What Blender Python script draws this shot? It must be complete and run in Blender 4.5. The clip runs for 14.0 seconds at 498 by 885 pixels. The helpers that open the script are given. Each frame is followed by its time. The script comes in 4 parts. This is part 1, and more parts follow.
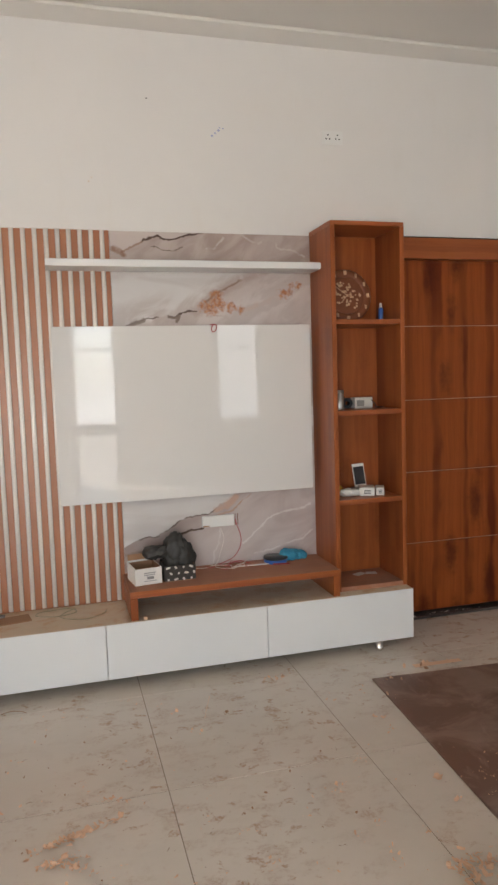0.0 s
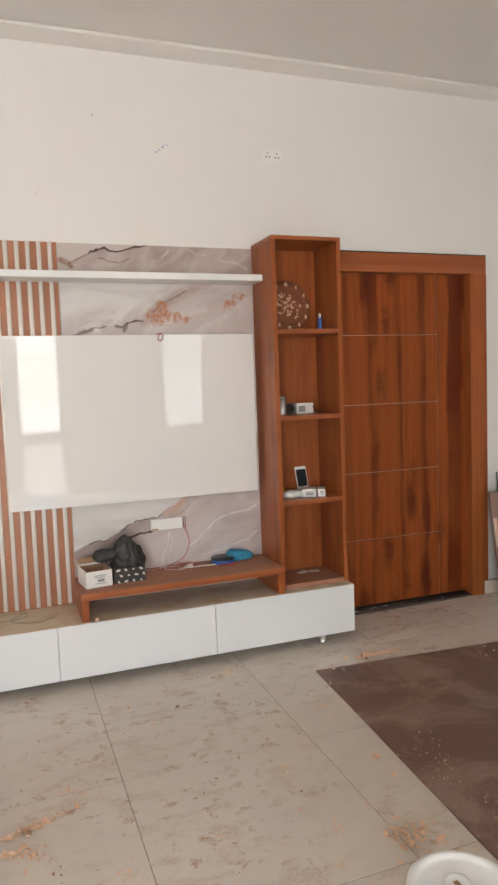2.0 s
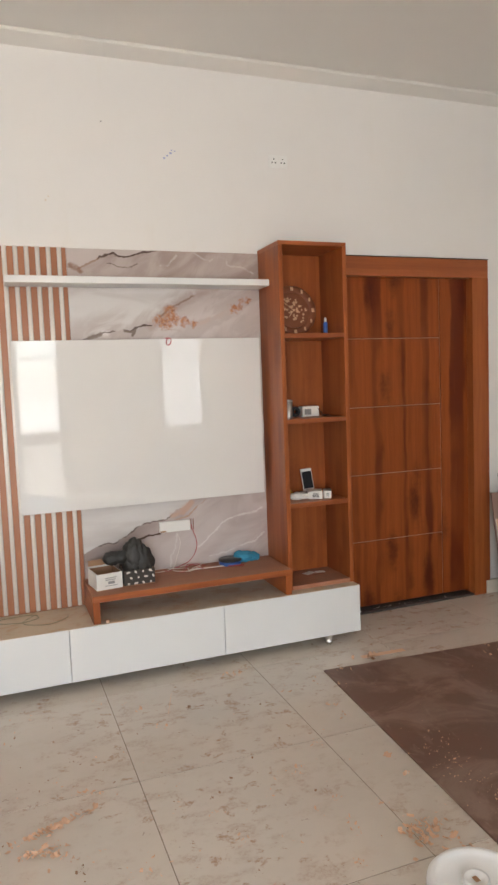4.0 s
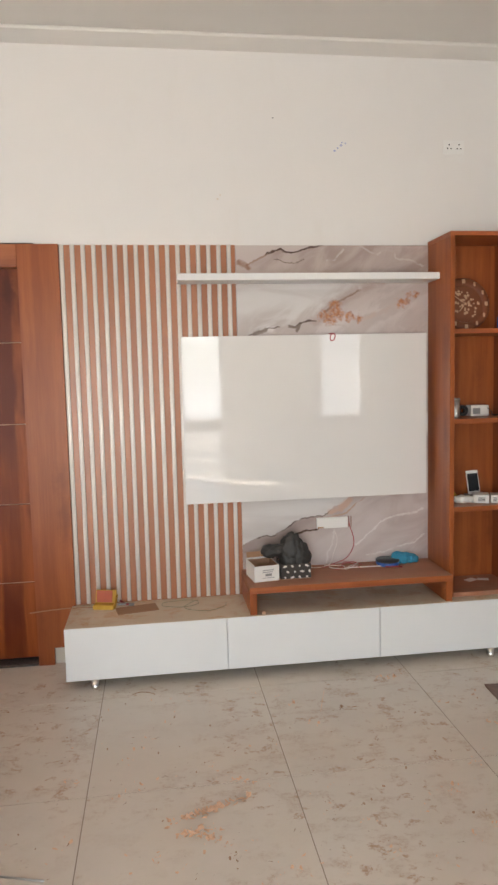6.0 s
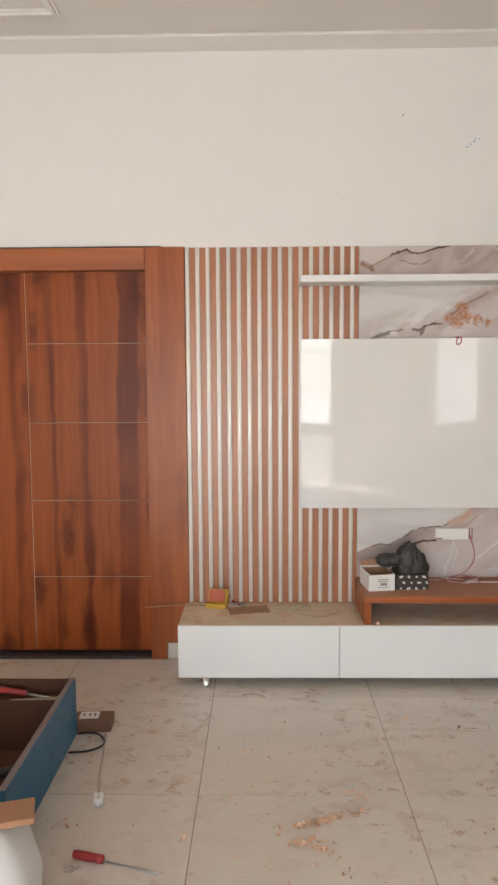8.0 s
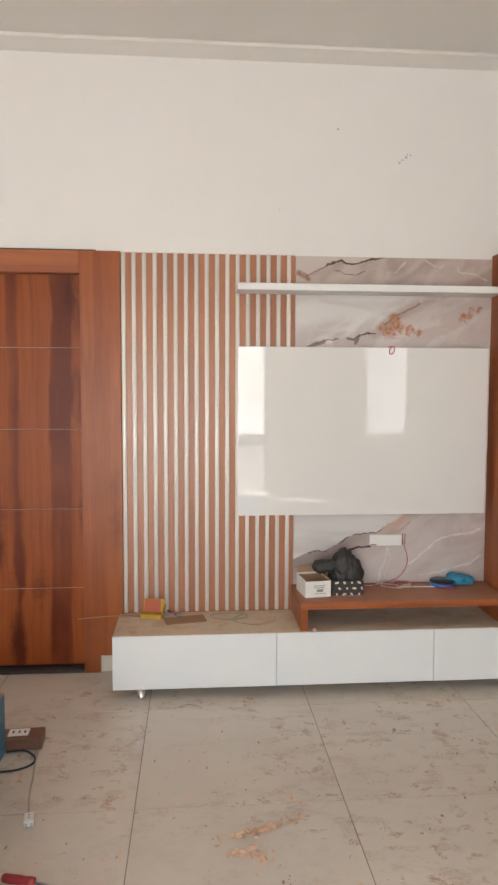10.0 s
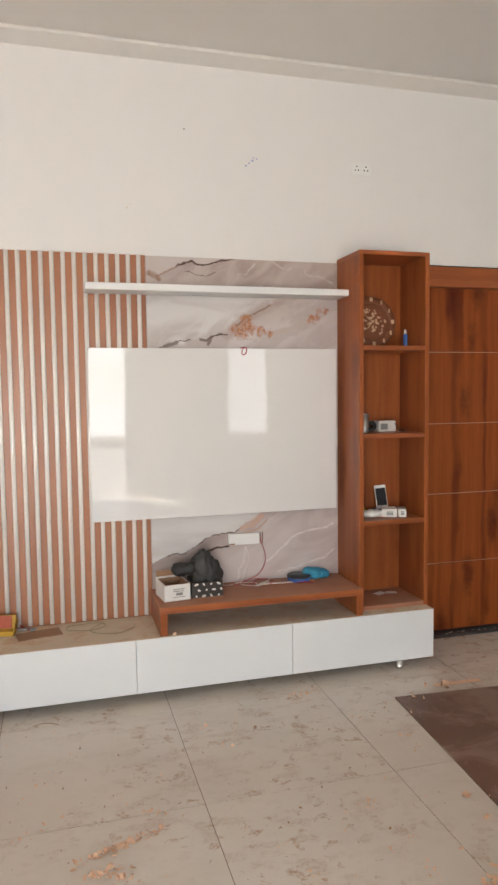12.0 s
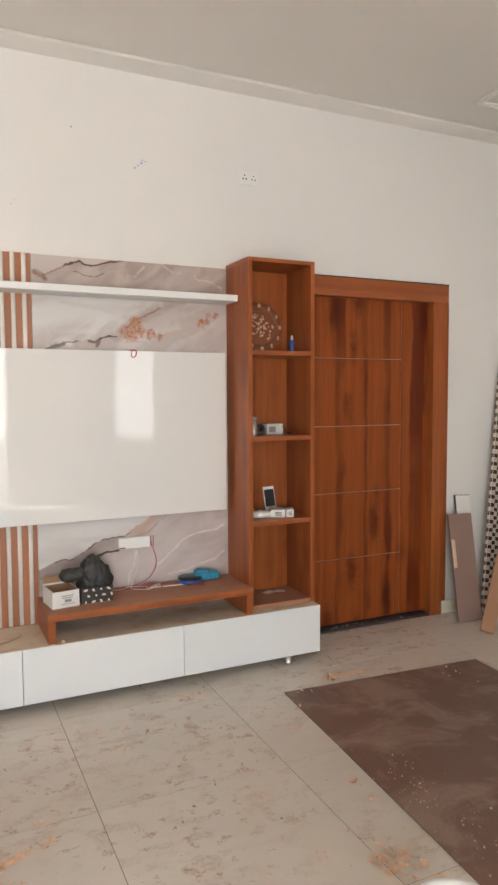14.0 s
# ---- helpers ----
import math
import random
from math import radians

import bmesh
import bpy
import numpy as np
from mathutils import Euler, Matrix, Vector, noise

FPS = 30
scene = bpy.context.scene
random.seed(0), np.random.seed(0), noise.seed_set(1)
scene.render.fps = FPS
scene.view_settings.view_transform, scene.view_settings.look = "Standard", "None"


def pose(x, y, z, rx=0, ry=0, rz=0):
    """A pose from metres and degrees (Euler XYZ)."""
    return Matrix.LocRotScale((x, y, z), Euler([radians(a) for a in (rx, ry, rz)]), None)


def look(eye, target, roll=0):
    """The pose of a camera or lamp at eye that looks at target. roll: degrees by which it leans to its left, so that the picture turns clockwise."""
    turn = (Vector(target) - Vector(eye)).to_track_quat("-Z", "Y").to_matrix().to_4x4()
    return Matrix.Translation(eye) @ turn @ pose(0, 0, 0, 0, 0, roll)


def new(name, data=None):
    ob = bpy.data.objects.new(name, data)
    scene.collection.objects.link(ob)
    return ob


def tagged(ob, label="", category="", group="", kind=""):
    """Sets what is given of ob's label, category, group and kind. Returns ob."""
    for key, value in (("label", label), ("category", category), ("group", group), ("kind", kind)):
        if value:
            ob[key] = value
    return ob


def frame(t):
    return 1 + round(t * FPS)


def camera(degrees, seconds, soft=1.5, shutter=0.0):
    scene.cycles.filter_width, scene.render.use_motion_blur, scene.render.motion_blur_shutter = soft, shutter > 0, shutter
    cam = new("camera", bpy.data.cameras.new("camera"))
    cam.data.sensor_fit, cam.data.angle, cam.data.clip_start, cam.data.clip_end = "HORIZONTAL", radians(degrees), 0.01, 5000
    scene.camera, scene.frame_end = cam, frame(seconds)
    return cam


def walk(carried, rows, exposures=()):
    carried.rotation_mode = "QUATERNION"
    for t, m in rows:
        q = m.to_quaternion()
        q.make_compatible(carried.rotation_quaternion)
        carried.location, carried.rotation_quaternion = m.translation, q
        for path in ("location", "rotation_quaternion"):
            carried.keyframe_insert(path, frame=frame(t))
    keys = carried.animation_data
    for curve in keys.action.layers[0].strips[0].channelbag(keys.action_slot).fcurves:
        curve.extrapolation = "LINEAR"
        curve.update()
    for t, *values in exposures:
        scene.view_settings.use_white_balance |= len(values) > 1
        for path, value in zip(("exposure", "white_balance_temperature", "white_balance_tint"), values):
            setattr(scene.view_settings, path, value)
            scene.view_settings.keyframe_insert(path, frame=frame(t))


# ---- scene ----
cam = camera(39.7, 14.0, soft=2.6)
PATH = [
    (0, (0.621, -3.628, 1.457), (1.149, -1.707, 1.276), -1.8),
    (0.5, (0.608, -3.686, 1.441), (1.208, -1.789, 1.235), -2.3),
    (1, (0.596, -3.730, 1.463), (1.271, -1.857, 1.273), -1.6),
    (1.5, (0.580, -3.743, 1.450), (1.250, -1.865, 1.297), -1.5),
    (2, (0.576, -3.766, 1.459), (1.255, -1.892, 1.292), -2.1),
    (2.2, (0.579, -3.773, 1.464), (1.267, -1.903, 1.289), -2.1),
    (3.25, (0.533, -3.780, 1.481), (1.254, -1.920, 1.304), -2.2),
    (4.3, (0.486, -3.778, 1.496), (1.139, -1.895, 1.324), -2.1),
    (4.5, (0.486, -3.774, 1.493), (1.093, -1.876, 1.321), -2.1),
    (5, (0.483, -3.773, 1.501), (0.995, -1.847, 1.335), -2.0),
    (5.5, (0.484, -3.775, 1.525), (0.877, -1.821, 1.353), -1.8),
    (6, (0.467, -3.749, 1.541), (0.730, -1.776, 1.345), -1.4),
    (6.5, (0.439, -3.728, 1.544), (0.571, -1.743, 1.339), -0.9),
    (7, (0.433, -3.715, 1.540), (0.454, -1.725, 1.342), -1.0),
    (7.2, (0.424, -3.719, 1.541), (0.419, -1.728, 1.354), -1.0),
    (8.25, (0.392, -3.705, 1.530), (0.354, -1.711, 1.351), -0.3),
    (9.3, (0.366, -3.693, 1.516), (0.438, -1.702, 1.347), 0.3),
    (9.5, (0.373, -3.694, 1.516), (0.461, -1.703, 1.346), 0.2),
    (10, (0.375, -3.694, 1.505), (0.535, -1.706, 1.361), 0.2),
    (10.5, (0.377, -3.694, 1.498), (0.642, -1.716, 1.365), 0.1),
    (11, (0.401, -3.687, 1.489), (0.741, -1.721, 1.349), -0.3),
    (11.5, (0.428, -3.679, 1.513), (0.856, -1.732, 1.350), -0.8),
    (12, (0.444, -3.672, 1.515), (0.980, -1.751, 1.368), -0.7),
    (12.5, (0.445, -3.672, 1.510), (1.075, -1.778, 1.380), -0.3),
    (13, (0.448, -3.674, 1.503), (1.166, -1.811, 1.380), -0.1),
    (13.5, (0.438, -3.676, 1.495), (1.225, -1.841, 1.374), -0.1),
    (14, (0.415, -3.694, 1.506), (1.258, -1.886, 1.370), -0.3),
]
EXPOSURES = [(0.0, 3.43), (0.5, 3.65), (1.0, 3.77), (2.0, 3.74), (4.5, 3.71), (6.5, 3.67), (9.5, 3.67), (12.0, 3.73), (14.0, 3.81)]
walk(cam, [(t, look(eye, target, roll)) for t, eye, target, roll in PATH], EXPOSURES)

# room: x along the wall with the media unit (y = 0), z up
X0, X1, Y0, CEIL = -2.8, 5.4, -6.6, 3.266

# ---- light: daylight through the openings in the wall behind ----
world = bpy.data.worlds.new("sky")
scene.world = world
world.use_nodes = True
wn = world.node_tree.nodes
sky = wn.new("ShaderNodeTexSky")
sky.sky_type, sky.sun_disc = "NISHITA", False
sky.sun_elevation, sky.sun_rotation = radians(60), radians(226.4)
wn["Background"].inputs["Strength"].default_value = 0.05
world.node_tree.links.new(sky.outputs[0], wn["Background"].inputs["Color"])

sun = bpy.data.lights.new("sun", "SUN")
sun.energy, sun.angle, sun.color = 5.0, radians(0.5), (1.0, 0.975, 0.935)
new("sun", sun).matrix_world = look((0, 0, 0), (0.42, 0.40, -1.0))

# openings in the wall behind: x0, x1, z0, z1
OPENINGS = [(-1.85, 0.20, 0.0, 2.25), (0.84, 1.46, 0.0, 2.65), (2.93, 3.60, 0.86, 2.40)]
# daylight in each opening: x0, x1, z0, z1, power, colour
SKYLIGHT = [(-1.84, 0.19, 0.02, 2.23, 8.0, (0.955, 0.975, 1.0)), (0.85, 1.45, 0.90, 2.38, 1.2, (0.90, 0.95, 1.0)), (2.94, 3.59, 0.88, 2.38, 0.95, (0.90, 0.95, 1.0))]
for ox0, ox1, oz0, oz1, power, tint in SKYLIGHT:
    lamp = bpy.data.lights.new("daylight", "AREA")
    lamp.shape, lamp.size, lamp.size_y = "RECTANGLE", ox1 - ox0, oz1 - oz0
    lamp.energy, lamp.color = power, tint
    c = ((ox0 + ox1) / 2, Y0 - 0.1, (oz0 + oz1) / 2)
    new("daylight", lamp).matrix_world = look(c, (c[0], 0, c[2]))


# ---- materials ----
class Nodes:
    """Short hand for building a node material."""

    def __init__(self, name):
        self.mat = bpy.data.materials.new(name)
        self.mat.use_nodes = True
        self.tree = self.mat.node_tree
        self.bsdf = self.tree.nodes["Principled BSDF"]
        self.tc = self.tree.nodes.new("ShaderNodeTexCoord")
        self.obj = self.tc.outputs["Object"]

    def put(self, socket, value):
        if isinstance(value, bpy.types.NodeSocket):
            self.tree.links.new(value, socket)
        elif value is not None:
            if socket.type == "RGBA" and len(value) == 3:
                value = (*value, 1)
            socket.default_value = value

    def math(self, op, a, b=None, c=None, clamp=False):
        n = self.tree.nodes.new("ShaderNodeMath")
        n.operation, n.use_clamp = op, clamp
        for i, v in enumerate((a, b, c)):
            self.put(n.inputs[i], v)
        return n.outputs[0]

    def vec(self, op, a, b=None, scale=None):
        n = self.tree.nodes.new("ShaderNodeVectorMath")
        n.operation = op
        self.put(n.inputs[0], a)
        self.put(n.inputs[1], b)
        if scale is not None:
            self.put(n.inputs["Scale"], scale)
        return n.outputs["Value"] if op in ("LENGTH", "DOT_PRODUCT", "DISTANCE") else n.outputs[0]

    def mapped(self, v, scale=(1, 1, 1), loc=(0, 0, 0)):
        n = self.tree.nodes.new("ShaderNodeMapping")
        self.put(n.inputs["Vector"], v)
        self.put(n.inputs["Scale"], scale)
        self.put(n.inputs["Location"], loc)
        return n.outputs[0]

    def noise(self, v, scale=5.0, detail=4.0, rough=0.55, dist=0.0, color=False):
        n = self.tree.nodes.new("ShaderNodeTexNoise")
        self.put(n.inputs["Vector"], v)
        for k, val in (("Scale", scale), ("Detail", detail), ("Roughness", rough), ("Distortion", dist)):
            self.put(n.inputs[k], val)
        return n.outputs["Color" if color else "Fac"]

    def voronoi(self, v, scale=5.0, feature="F1"):
        n = self.tree.nodes.new("ShaderNodeTexVoronoi")
        n.feature = feature
        self.put(n.inputs["Vector"], v)
        self.put(n.inputs["Scale"], scale)
        return n.outputs["Distance"]

    def ramp(self, f, stops):
        n = self.tree.nodes.new("ShaderNodeValToRGB")
        self.put(n.inputs[0], f)
        el = n.color_ramp.elements
        while len(el) < len(stops):
            el.new(0.5)
        for e, (p, c) in zip(el, stops):
            e.position = p
            e.color = (c, c, c, 1) if isinstance(c, (int, float)) else (*c, 1)
        return n.outputs[0]

    def span(self, f, a, b, lo=0.0, hi=1.0):
        n = self.tree.nodes.new("ShaderNodeMapRange")
        n.interpolation_type = "SMOOTHSTEP"
        for i, v in enumerate((f, a, b, lo, hi)):
            self.put(n.inputs[i], v)
        return n.outputs[0]

    def span_linear(self, f, a, b):
        n = self.tree.nodes.new("ShaderNodeMapRange")
        for i, v in enumerate((f, a, b, 0.0, 1.0)):
            self.put(n.inputs[i], v)
        return n.outputs[0]

    def mix(self, f, a, b, kind="MIX"):
        n = self.tree.nodes.new("ShaderNodeMix")
        n.data_type, n.blend_type = "RGBA", kind
        self.put(n.inputs[0], f)
        self.put(n.inputs[6], a)
        self.put(n.inputs[7], b)
        return n.outputs[2]

    def random(self):
        return self.tree.nodes.new("ShaderNodeObjectInfo").outputs["Random"]

    def done(self, color, rough=0.5, bump=None, strength=0.2, height=0.002, metal=0.0, coat=0.0, spec=0.5):
        self.put(self.bsdf.inputs["Base Color"], color)
        self.put(self.bsdf.inputs["Roughness"], rough)
        self.put(self.bsdf.inputs["Metallic"], metal)
        self.put(self.bsdf.inputs["Coat Weight"], coat)
        self.put(self.bsdf.inputs["Coat Roughness"], 0.04)
        self.put(self.bsdf.inputs["Specular IOR Level"], spec)
        if bump is not None:
            n = self.tree.nodes.new("ShaderNodeBump")
            self.put(n.inputs["Height"], bump)
            n.inputs["Strength"].default_value, n.inputs["Distance"].default_value = strength, height
            self.tree.links.new(n.outputs[0], self.bsdf.inputs["Normal"])
        return self.mat


def plain(name, color, rough=0.5, metal=0.0, vary=0.12, scale=30.0, bump=0.15, coat=0.0, spec=0.5):
    g = Nodes(name)
    n1 = g.noise(g.obj, scale, 4)
    n2 = g.noise(g.obj, scale * 0.13, 2)
    v = g.math("ADD", g.math("MULTIPLY", n1, 0.5), g.math("MULTIPLY", n2, 0.5))
    c = g.mix(v, [x * (1 - vary) for x in color], [min(1, x * (1 + vary)) for x in color])
    r = g.span(n1, 0.2, 0.8, max(0.02, rough - 0.06), min(1, rough + 0.06))
    return g.done(c, r, n1, bump, 0.001, metal, coat, spec)


def wood(name, axis, light, dark, streak=1.0, knots=1.0, dust=0.0, rough=0.36, shifted=True, spec=0.4):
    """Walnut-look laminate: soft long streaks, dark knots with trails, fine grain; axis: the way of the grain."""
    g = Nodes(name)
    rnd = g.random() if shifted else 0.37
    shift = g.tree.nodes.new("ShaderNodeCombineXYZ")
    for i, k in enumerate((7.3, 3.1, 5.7)):
        g.put(shift.inputs[i], g.math("MULTIPLY", rnd, k))
    p = g.vec("ADD", g.obj, shift.outputs[0])

    def along(across, length):
        return {"X": (length, across, across), "Z": (across, across, length)}[axis]

    sway = g.vec("SCALE", g.vec("SUBTRACT", g.noise(g.mapped(p, along(5, 1.8)), 1.0, 3, 0.6, color=True), (0.5, 0.5, 0.5)), scale=0.07)
    q = g.vec("ADD", p, sway)
    column = g.noise(g.mapped(q, along(8.0, 0.07)), 1.0, 2, 0.5)
    vein = g.noise(g.mapped(q, along(34, 0.7)), 1.0, 4, 0.6)
    grain = g.noise(g.mapped(p, along(190, 4.0)), 1.0, 3, 0.6)
    fade = g.span(g.noise(g.mapped(p, along(4, 2.0)), 1.0, 2, 0.5), 0.32, 0.62, 0.5, 1.0)
    mid = [0.75 * a + 0.25 * b for a, b in zip(light, dark)]
    c = g.mix(g.span(vein, 0.35, 0.66), mid, light)
    m = g.math("MULTIPLY", g.span(column, 0.50, 0.40), fade)
    c = g.mix(g.math("MULTIPLY", m, 0.85 * streak, clamp=True), c, dark)
    c = g.mix(g.math("MULTIPLY", g.span(vein, 0.38, 0.28), 0.25 * streak, clamp=True), c, dark)
    k = g.voronoi(g.vec("ADD", g.mapped(q, along(6.0, 2.0)), g.vec("SCALE", g.noise(p, 22, 4, 0.7, color=True), scale=0.36)), 1.0)
    c = g.mix(g.math("MULTIPLY", g.span(k, 0.06, 0.40, 1.0, 0.0), 0.7 * knots, clamp=True), c, [0.7 * v for v in dark])
    c = g.mix(g.span(grain, 0.30, 0.75, 0.16, 0.0), c, dark)
    r = rough
    if dust:
        d = g.span(g.noise(g.obj, 6, 5, 0.65), 0.3, 0.75, dust * 0.4, dust)
        c = g.mix(d, c, (0.50, 0.36, 0.27))
        r = g.math("ADD", d, rough, clamp=True)
    return g.done(c, r, grain, 0.06, 0.0005, spec=spec)


def wall_paint():
    g = Nodes("cream wall paint")
    big = g.noise(g.obj, 0.8, 3)
    mid = g.noise(g.mapped(g.obj, (3, 3, 1.2)), 2.0, 5, 0.6)
    fine = g.noise(g.obj, 220, 3)
    c = g.mix(big, (0.74, 0.714, 0.680), (0.783, 0.760, 0.730))
    c = g.mix(g.span(mid, 0.55, 0.8, 0, 0.35), c, (0.71, 0.665, 0.60))
    return g.done(c, g.span(big, 0.3, 0.7, 0.45, 0.6), g.math("ADD", fine, g.math("MULTIPLY", mid, 2.0)), 0.12, 0.001)


def ceiling_paint():
    g = Nodes("ceiling paint")
    n = g.noise(g.obj, 1.3, 4)
    c = g.mix(n, (0.74, 0.705, 0.66), (0.78, 0.75, 0.705))
    return g.done(c, 0.8, g.noise(g.obj, 160, 2), 0.08, 0.001)


def floor_tile():
    g = Nodes("dusty porcelain tile")
    rnd = g.random()
    far = g.tree.nodes.new("ShaderNodeCombineXYZ")
    g.put(far.inputs[0], g.math("MULTIPLY", rnd, 37.0))
    g.put(far.inputs[1], g.math("MULTIPLY", rnd, 53.0))
    g.obj = g.vec("ADD", g.obj, far.outputs[0])
    cloud = g.noise(g.obj, 2.2, 5, 0.6, 0.8)
    stain = g.noise(g.mapped(g.obj, (1, 1.6, 1), (3, 1, 0)), 6.5, 5, 0.6, 0.15)
    spots = g.noise(g.mapped(g.obj, (1, 1.1, 1)), 14, 6, 0.62, 0.35)
    where = g.noise(g.obj, 1.1, 3, 0.5)
    film = g.noise(g.obj, 3.1, 4, 0.7)
    c = g.mix(cloud, (0.645, 0.57, 0.485), (0.72, 0.645, 0.56))
    c = g.mix(g.math("MULTIPLY", rnd, 0.18), c, (0.58, 0.52, 0.44))
    grit = g.span(g.noise(g.obj, 70, 5, 0.75), 0.40, 0.62, 0.25, 1.0)
    m = g.math("MULTIPLY", g.math("MULTIPLY", g.span(stain, 0.50, 0.63), g.span(where, 0.33, 0.55)), grit)
    c = g.mix(g.math("MULTIPLY", m, 0.55), c, (0.46, 0.325, 0.235))
    m2 = g.math("MULTIPLY", g.math("MULTIPLY", g.span(spots, 0.555, 0.64), g.span(where, 0.40, 0.56)), grit)
    c = g.mix(g.math("MULTIPLY", m2, 0.95), c, (0.43, 0.265, 0.165))
    m3 = g.span(g.noise(g.mapped(g.obj, (1, 1, 1), (7, 3, 1)), 34, 3, 0.6, 0.6), 0.685, 0.74)
    c = g.mix(g.math("MULTIPLY", m3, 0.65), c, (0.30, 0.20, 0.14))
    c = g.mix(g.span(film, 0.40, 0.80, 0.0, 0.35), c, (0.57, 0.50, 0.42))
    r = g.span(film, 0.25, 0.80, 0.21, 0.26)
    return g.done(c, r, spots, 0.03, 0.0005)


def marble(zone):
    """Pink-grey onyx: pale and pink fields parted by cracks, with rust patches; zone: the sheet it is for."""
    g = Nodes("onyx marble laminate " + zone)
    flat = g.vec("MULTIPLY", g.obj, (1, 0, 1))
    w1 = g.vec("SCALE", g.vec("SUBTRACT", g.noise(flat, 13, 5, 0.62, color=True), (0.5, 0.5, 0.5)), scale=0.045)
    w2 = g.vec("SCALE", g.vec("SUBTRACT", g.noise(flat, 60, 4, 0.65, color=True), (0.5, 0.5, 0.5)), scale=0.012)
    p = g.vec("MULTIPLY", g.vec("ADD", g.vec("ADD", flat, w1), w2), (1, 0, 1))
    sep = g.tree.nodes.new("ShaderNodeSeparateXYZ")
    g.put(sep.inputs[0], p)
    px, pz = sep.outputs[0], sep.outputs[2]

    def line(pts):
        out = None
        for a, b in zip(pts, pts[1:]):
            a, b = Vector((a[0], 0, a[1])), Vector((b[0], 0, b[1]))
            d = b - a
            rel = g.vec("SUBTRACT", p, a)
            t = g.math("DIVIDE", g.vec("DOT_PRODUCT", rel, d), d.length_squared, clamp=True)
            s = g.vec("LENGTH", g.vec("SUBTRACT", rel, g.vec("SCALE", d, scale=t)))
            out = s if out is None else g.math("MINIMUM", out, s)
        return out

    def above(pts):
        """Height over a line that runs from one edge to the other."""
        f = g.span_linear(px, 0.9, 2.0)
        h = g.ramp(f, [((x - 0.9) / 1.1, z / 3) for x, z in pts])
        return g.math("SUBTRACT", pz, g.math("MULTIPLY", h, 3.0))

    rot = g.tree.nodes.new("ShaderNodeVectorRotate")
    rot.rotation_type = "Y_AXIS"
    rot.inputs["Angle"].default_value = radians(33)
    g.put(rot.inputs["Vector"], flat)
    diag = g.mapped(rot.outputs[0], (1.2, 1, 2.9))
    cloud = g.noise(diag, 1.8, 4, 0.5, 1.0)
    wisp = g.noise(diag, 3.0, 4, 0.55, 0.7)
    level = g.noise(g.mapped(flat, (1.3, 1, 7)), 1.6, 4, 0.5, 0.6)

    pale = g.mix(g.span(level, 0.35, 0.65), (0.58, 0.535, 0.515), (0.665, 0.635, 0.615))
    breaks = g.noise(flat, 11, 3)
    CRACK, BROWN, BRIGHT = (0.085, 0.05, 0.035), (0.30, 0.19, 0.14), (0.78, 0.75, 0.72)

    def draw(c, pts, width, tint, amount, gaps=(0.30, 0.50)):
        m = g.span(line(pts), width * 0.3, width, amount, 0.0)
        return g.mix(g.math("MULTIPLY", m, g.span(breaks, gaps[0], gaps[1], 0.15, 1.0)), c, tint)

    if zone == "top":
        # pinkish over the crack, browner and mottled below it
        edge = [(0.90, 2.15), (0.964, 2.12), (0.99, 2.124), (1.037, 2.156), (1.078, 2.179), (1.13, 2.197), (1.165, 2.205), (1.203, 2.195), (1.253, 2.196), (1.308, 2.214), (1.40, 2.228), (2.0, 2.30)]
        c = g.mix(g.span(wisp, 0.35, 0.65), (0.385, 0.30, 0.265), (0.50, 0.415, 0.38))
        c = g.mix(g.span(above(edge), -0.004, 0.004), c, (0.55, 0.475, 0.445))
        c = draw(c, [(1.12, 2.155), (1.187, 2.138), (1.231, 2.135), (1.291, 2.151)], 0.004, CRACK, 0.7)
        c = draw(c, [(1.413, 2.15), (1.46, 2.15), (1.492, 2.182), (1.508, 2.205)], 0.009, (0.68, 0.62, 0.58), 0.5, (0.42, 0.58))
        c = draw(c, [(1.604, 2.227), (1.636, 2.202), (1.701, 2.182), (1.734, 2.206), (1.801, 2.195), (1.808, 2.158), (1.903, 2.148), (1.96, 2.113)], 0.008, (0.66, 0.60, 0.56), 0.5, (0.42, 0.58))
        c = draw(c, edge[4:11], 0.0065, CRACK, 1.0, (0.2, 0.35))
        c = draw(c, edge[1:5], 0.007, BROWN, 0.85)
        c = draw(c, [(0.931, 2.143), (0.964, 2.125), (0.985, 2.105)], 0.017, (0.24, 0.12, 0.07), 0.85)
    elif zone == "middle":
        # pale upper left, grey wisps along the slant, smooth pink lower right
        edge = [(0.90, 1.72), (0.977, 1.751), (1.077, 1.784), (1.15, 1.796), (1.27, 1.812), (1.35, 1.826), (1.40, 1.87), (1.472, 1.924), (1.60, 1.991), (1.72, 2.04), (2.0, 2.10)]
        mid = above(edge)
        c = g.mix(g.span(cloud, 0.3, 0.7), (0.52, 0.44, 0.41), (0.60, 0.535, 0.51))
        c = g.mix(g.span(mid, -0.004, 0.004), c, pale)
        c = g.mix(g.math("MULTIPLY", g.span(mid, 0.16, 0.02), g.span(wisp, 0.46, 0.60, 0.0, 0.7)), c, (0.47, 0.40, 0.37))
        c = g.mix(g.math("MULTIPLY", g.span(g.math("ABSOLUTE", mid), 0.035, 0.0), g.span(wisp, 0.52, 0.40, 0.0, 0.8)), c, (0.80, 0.77, 0.74))
        c = draw(c, edge[5:10], 0.045, (0.42, 0.32, 0.28), 0.75, (0.25, 0.5))
        c = draw(c, edge[6:9], 0.008, (0.24, 0.14, 0.09), 0.7)
        c = draw(c, edge[1:4], 0.0055, CRACK, 0.75)
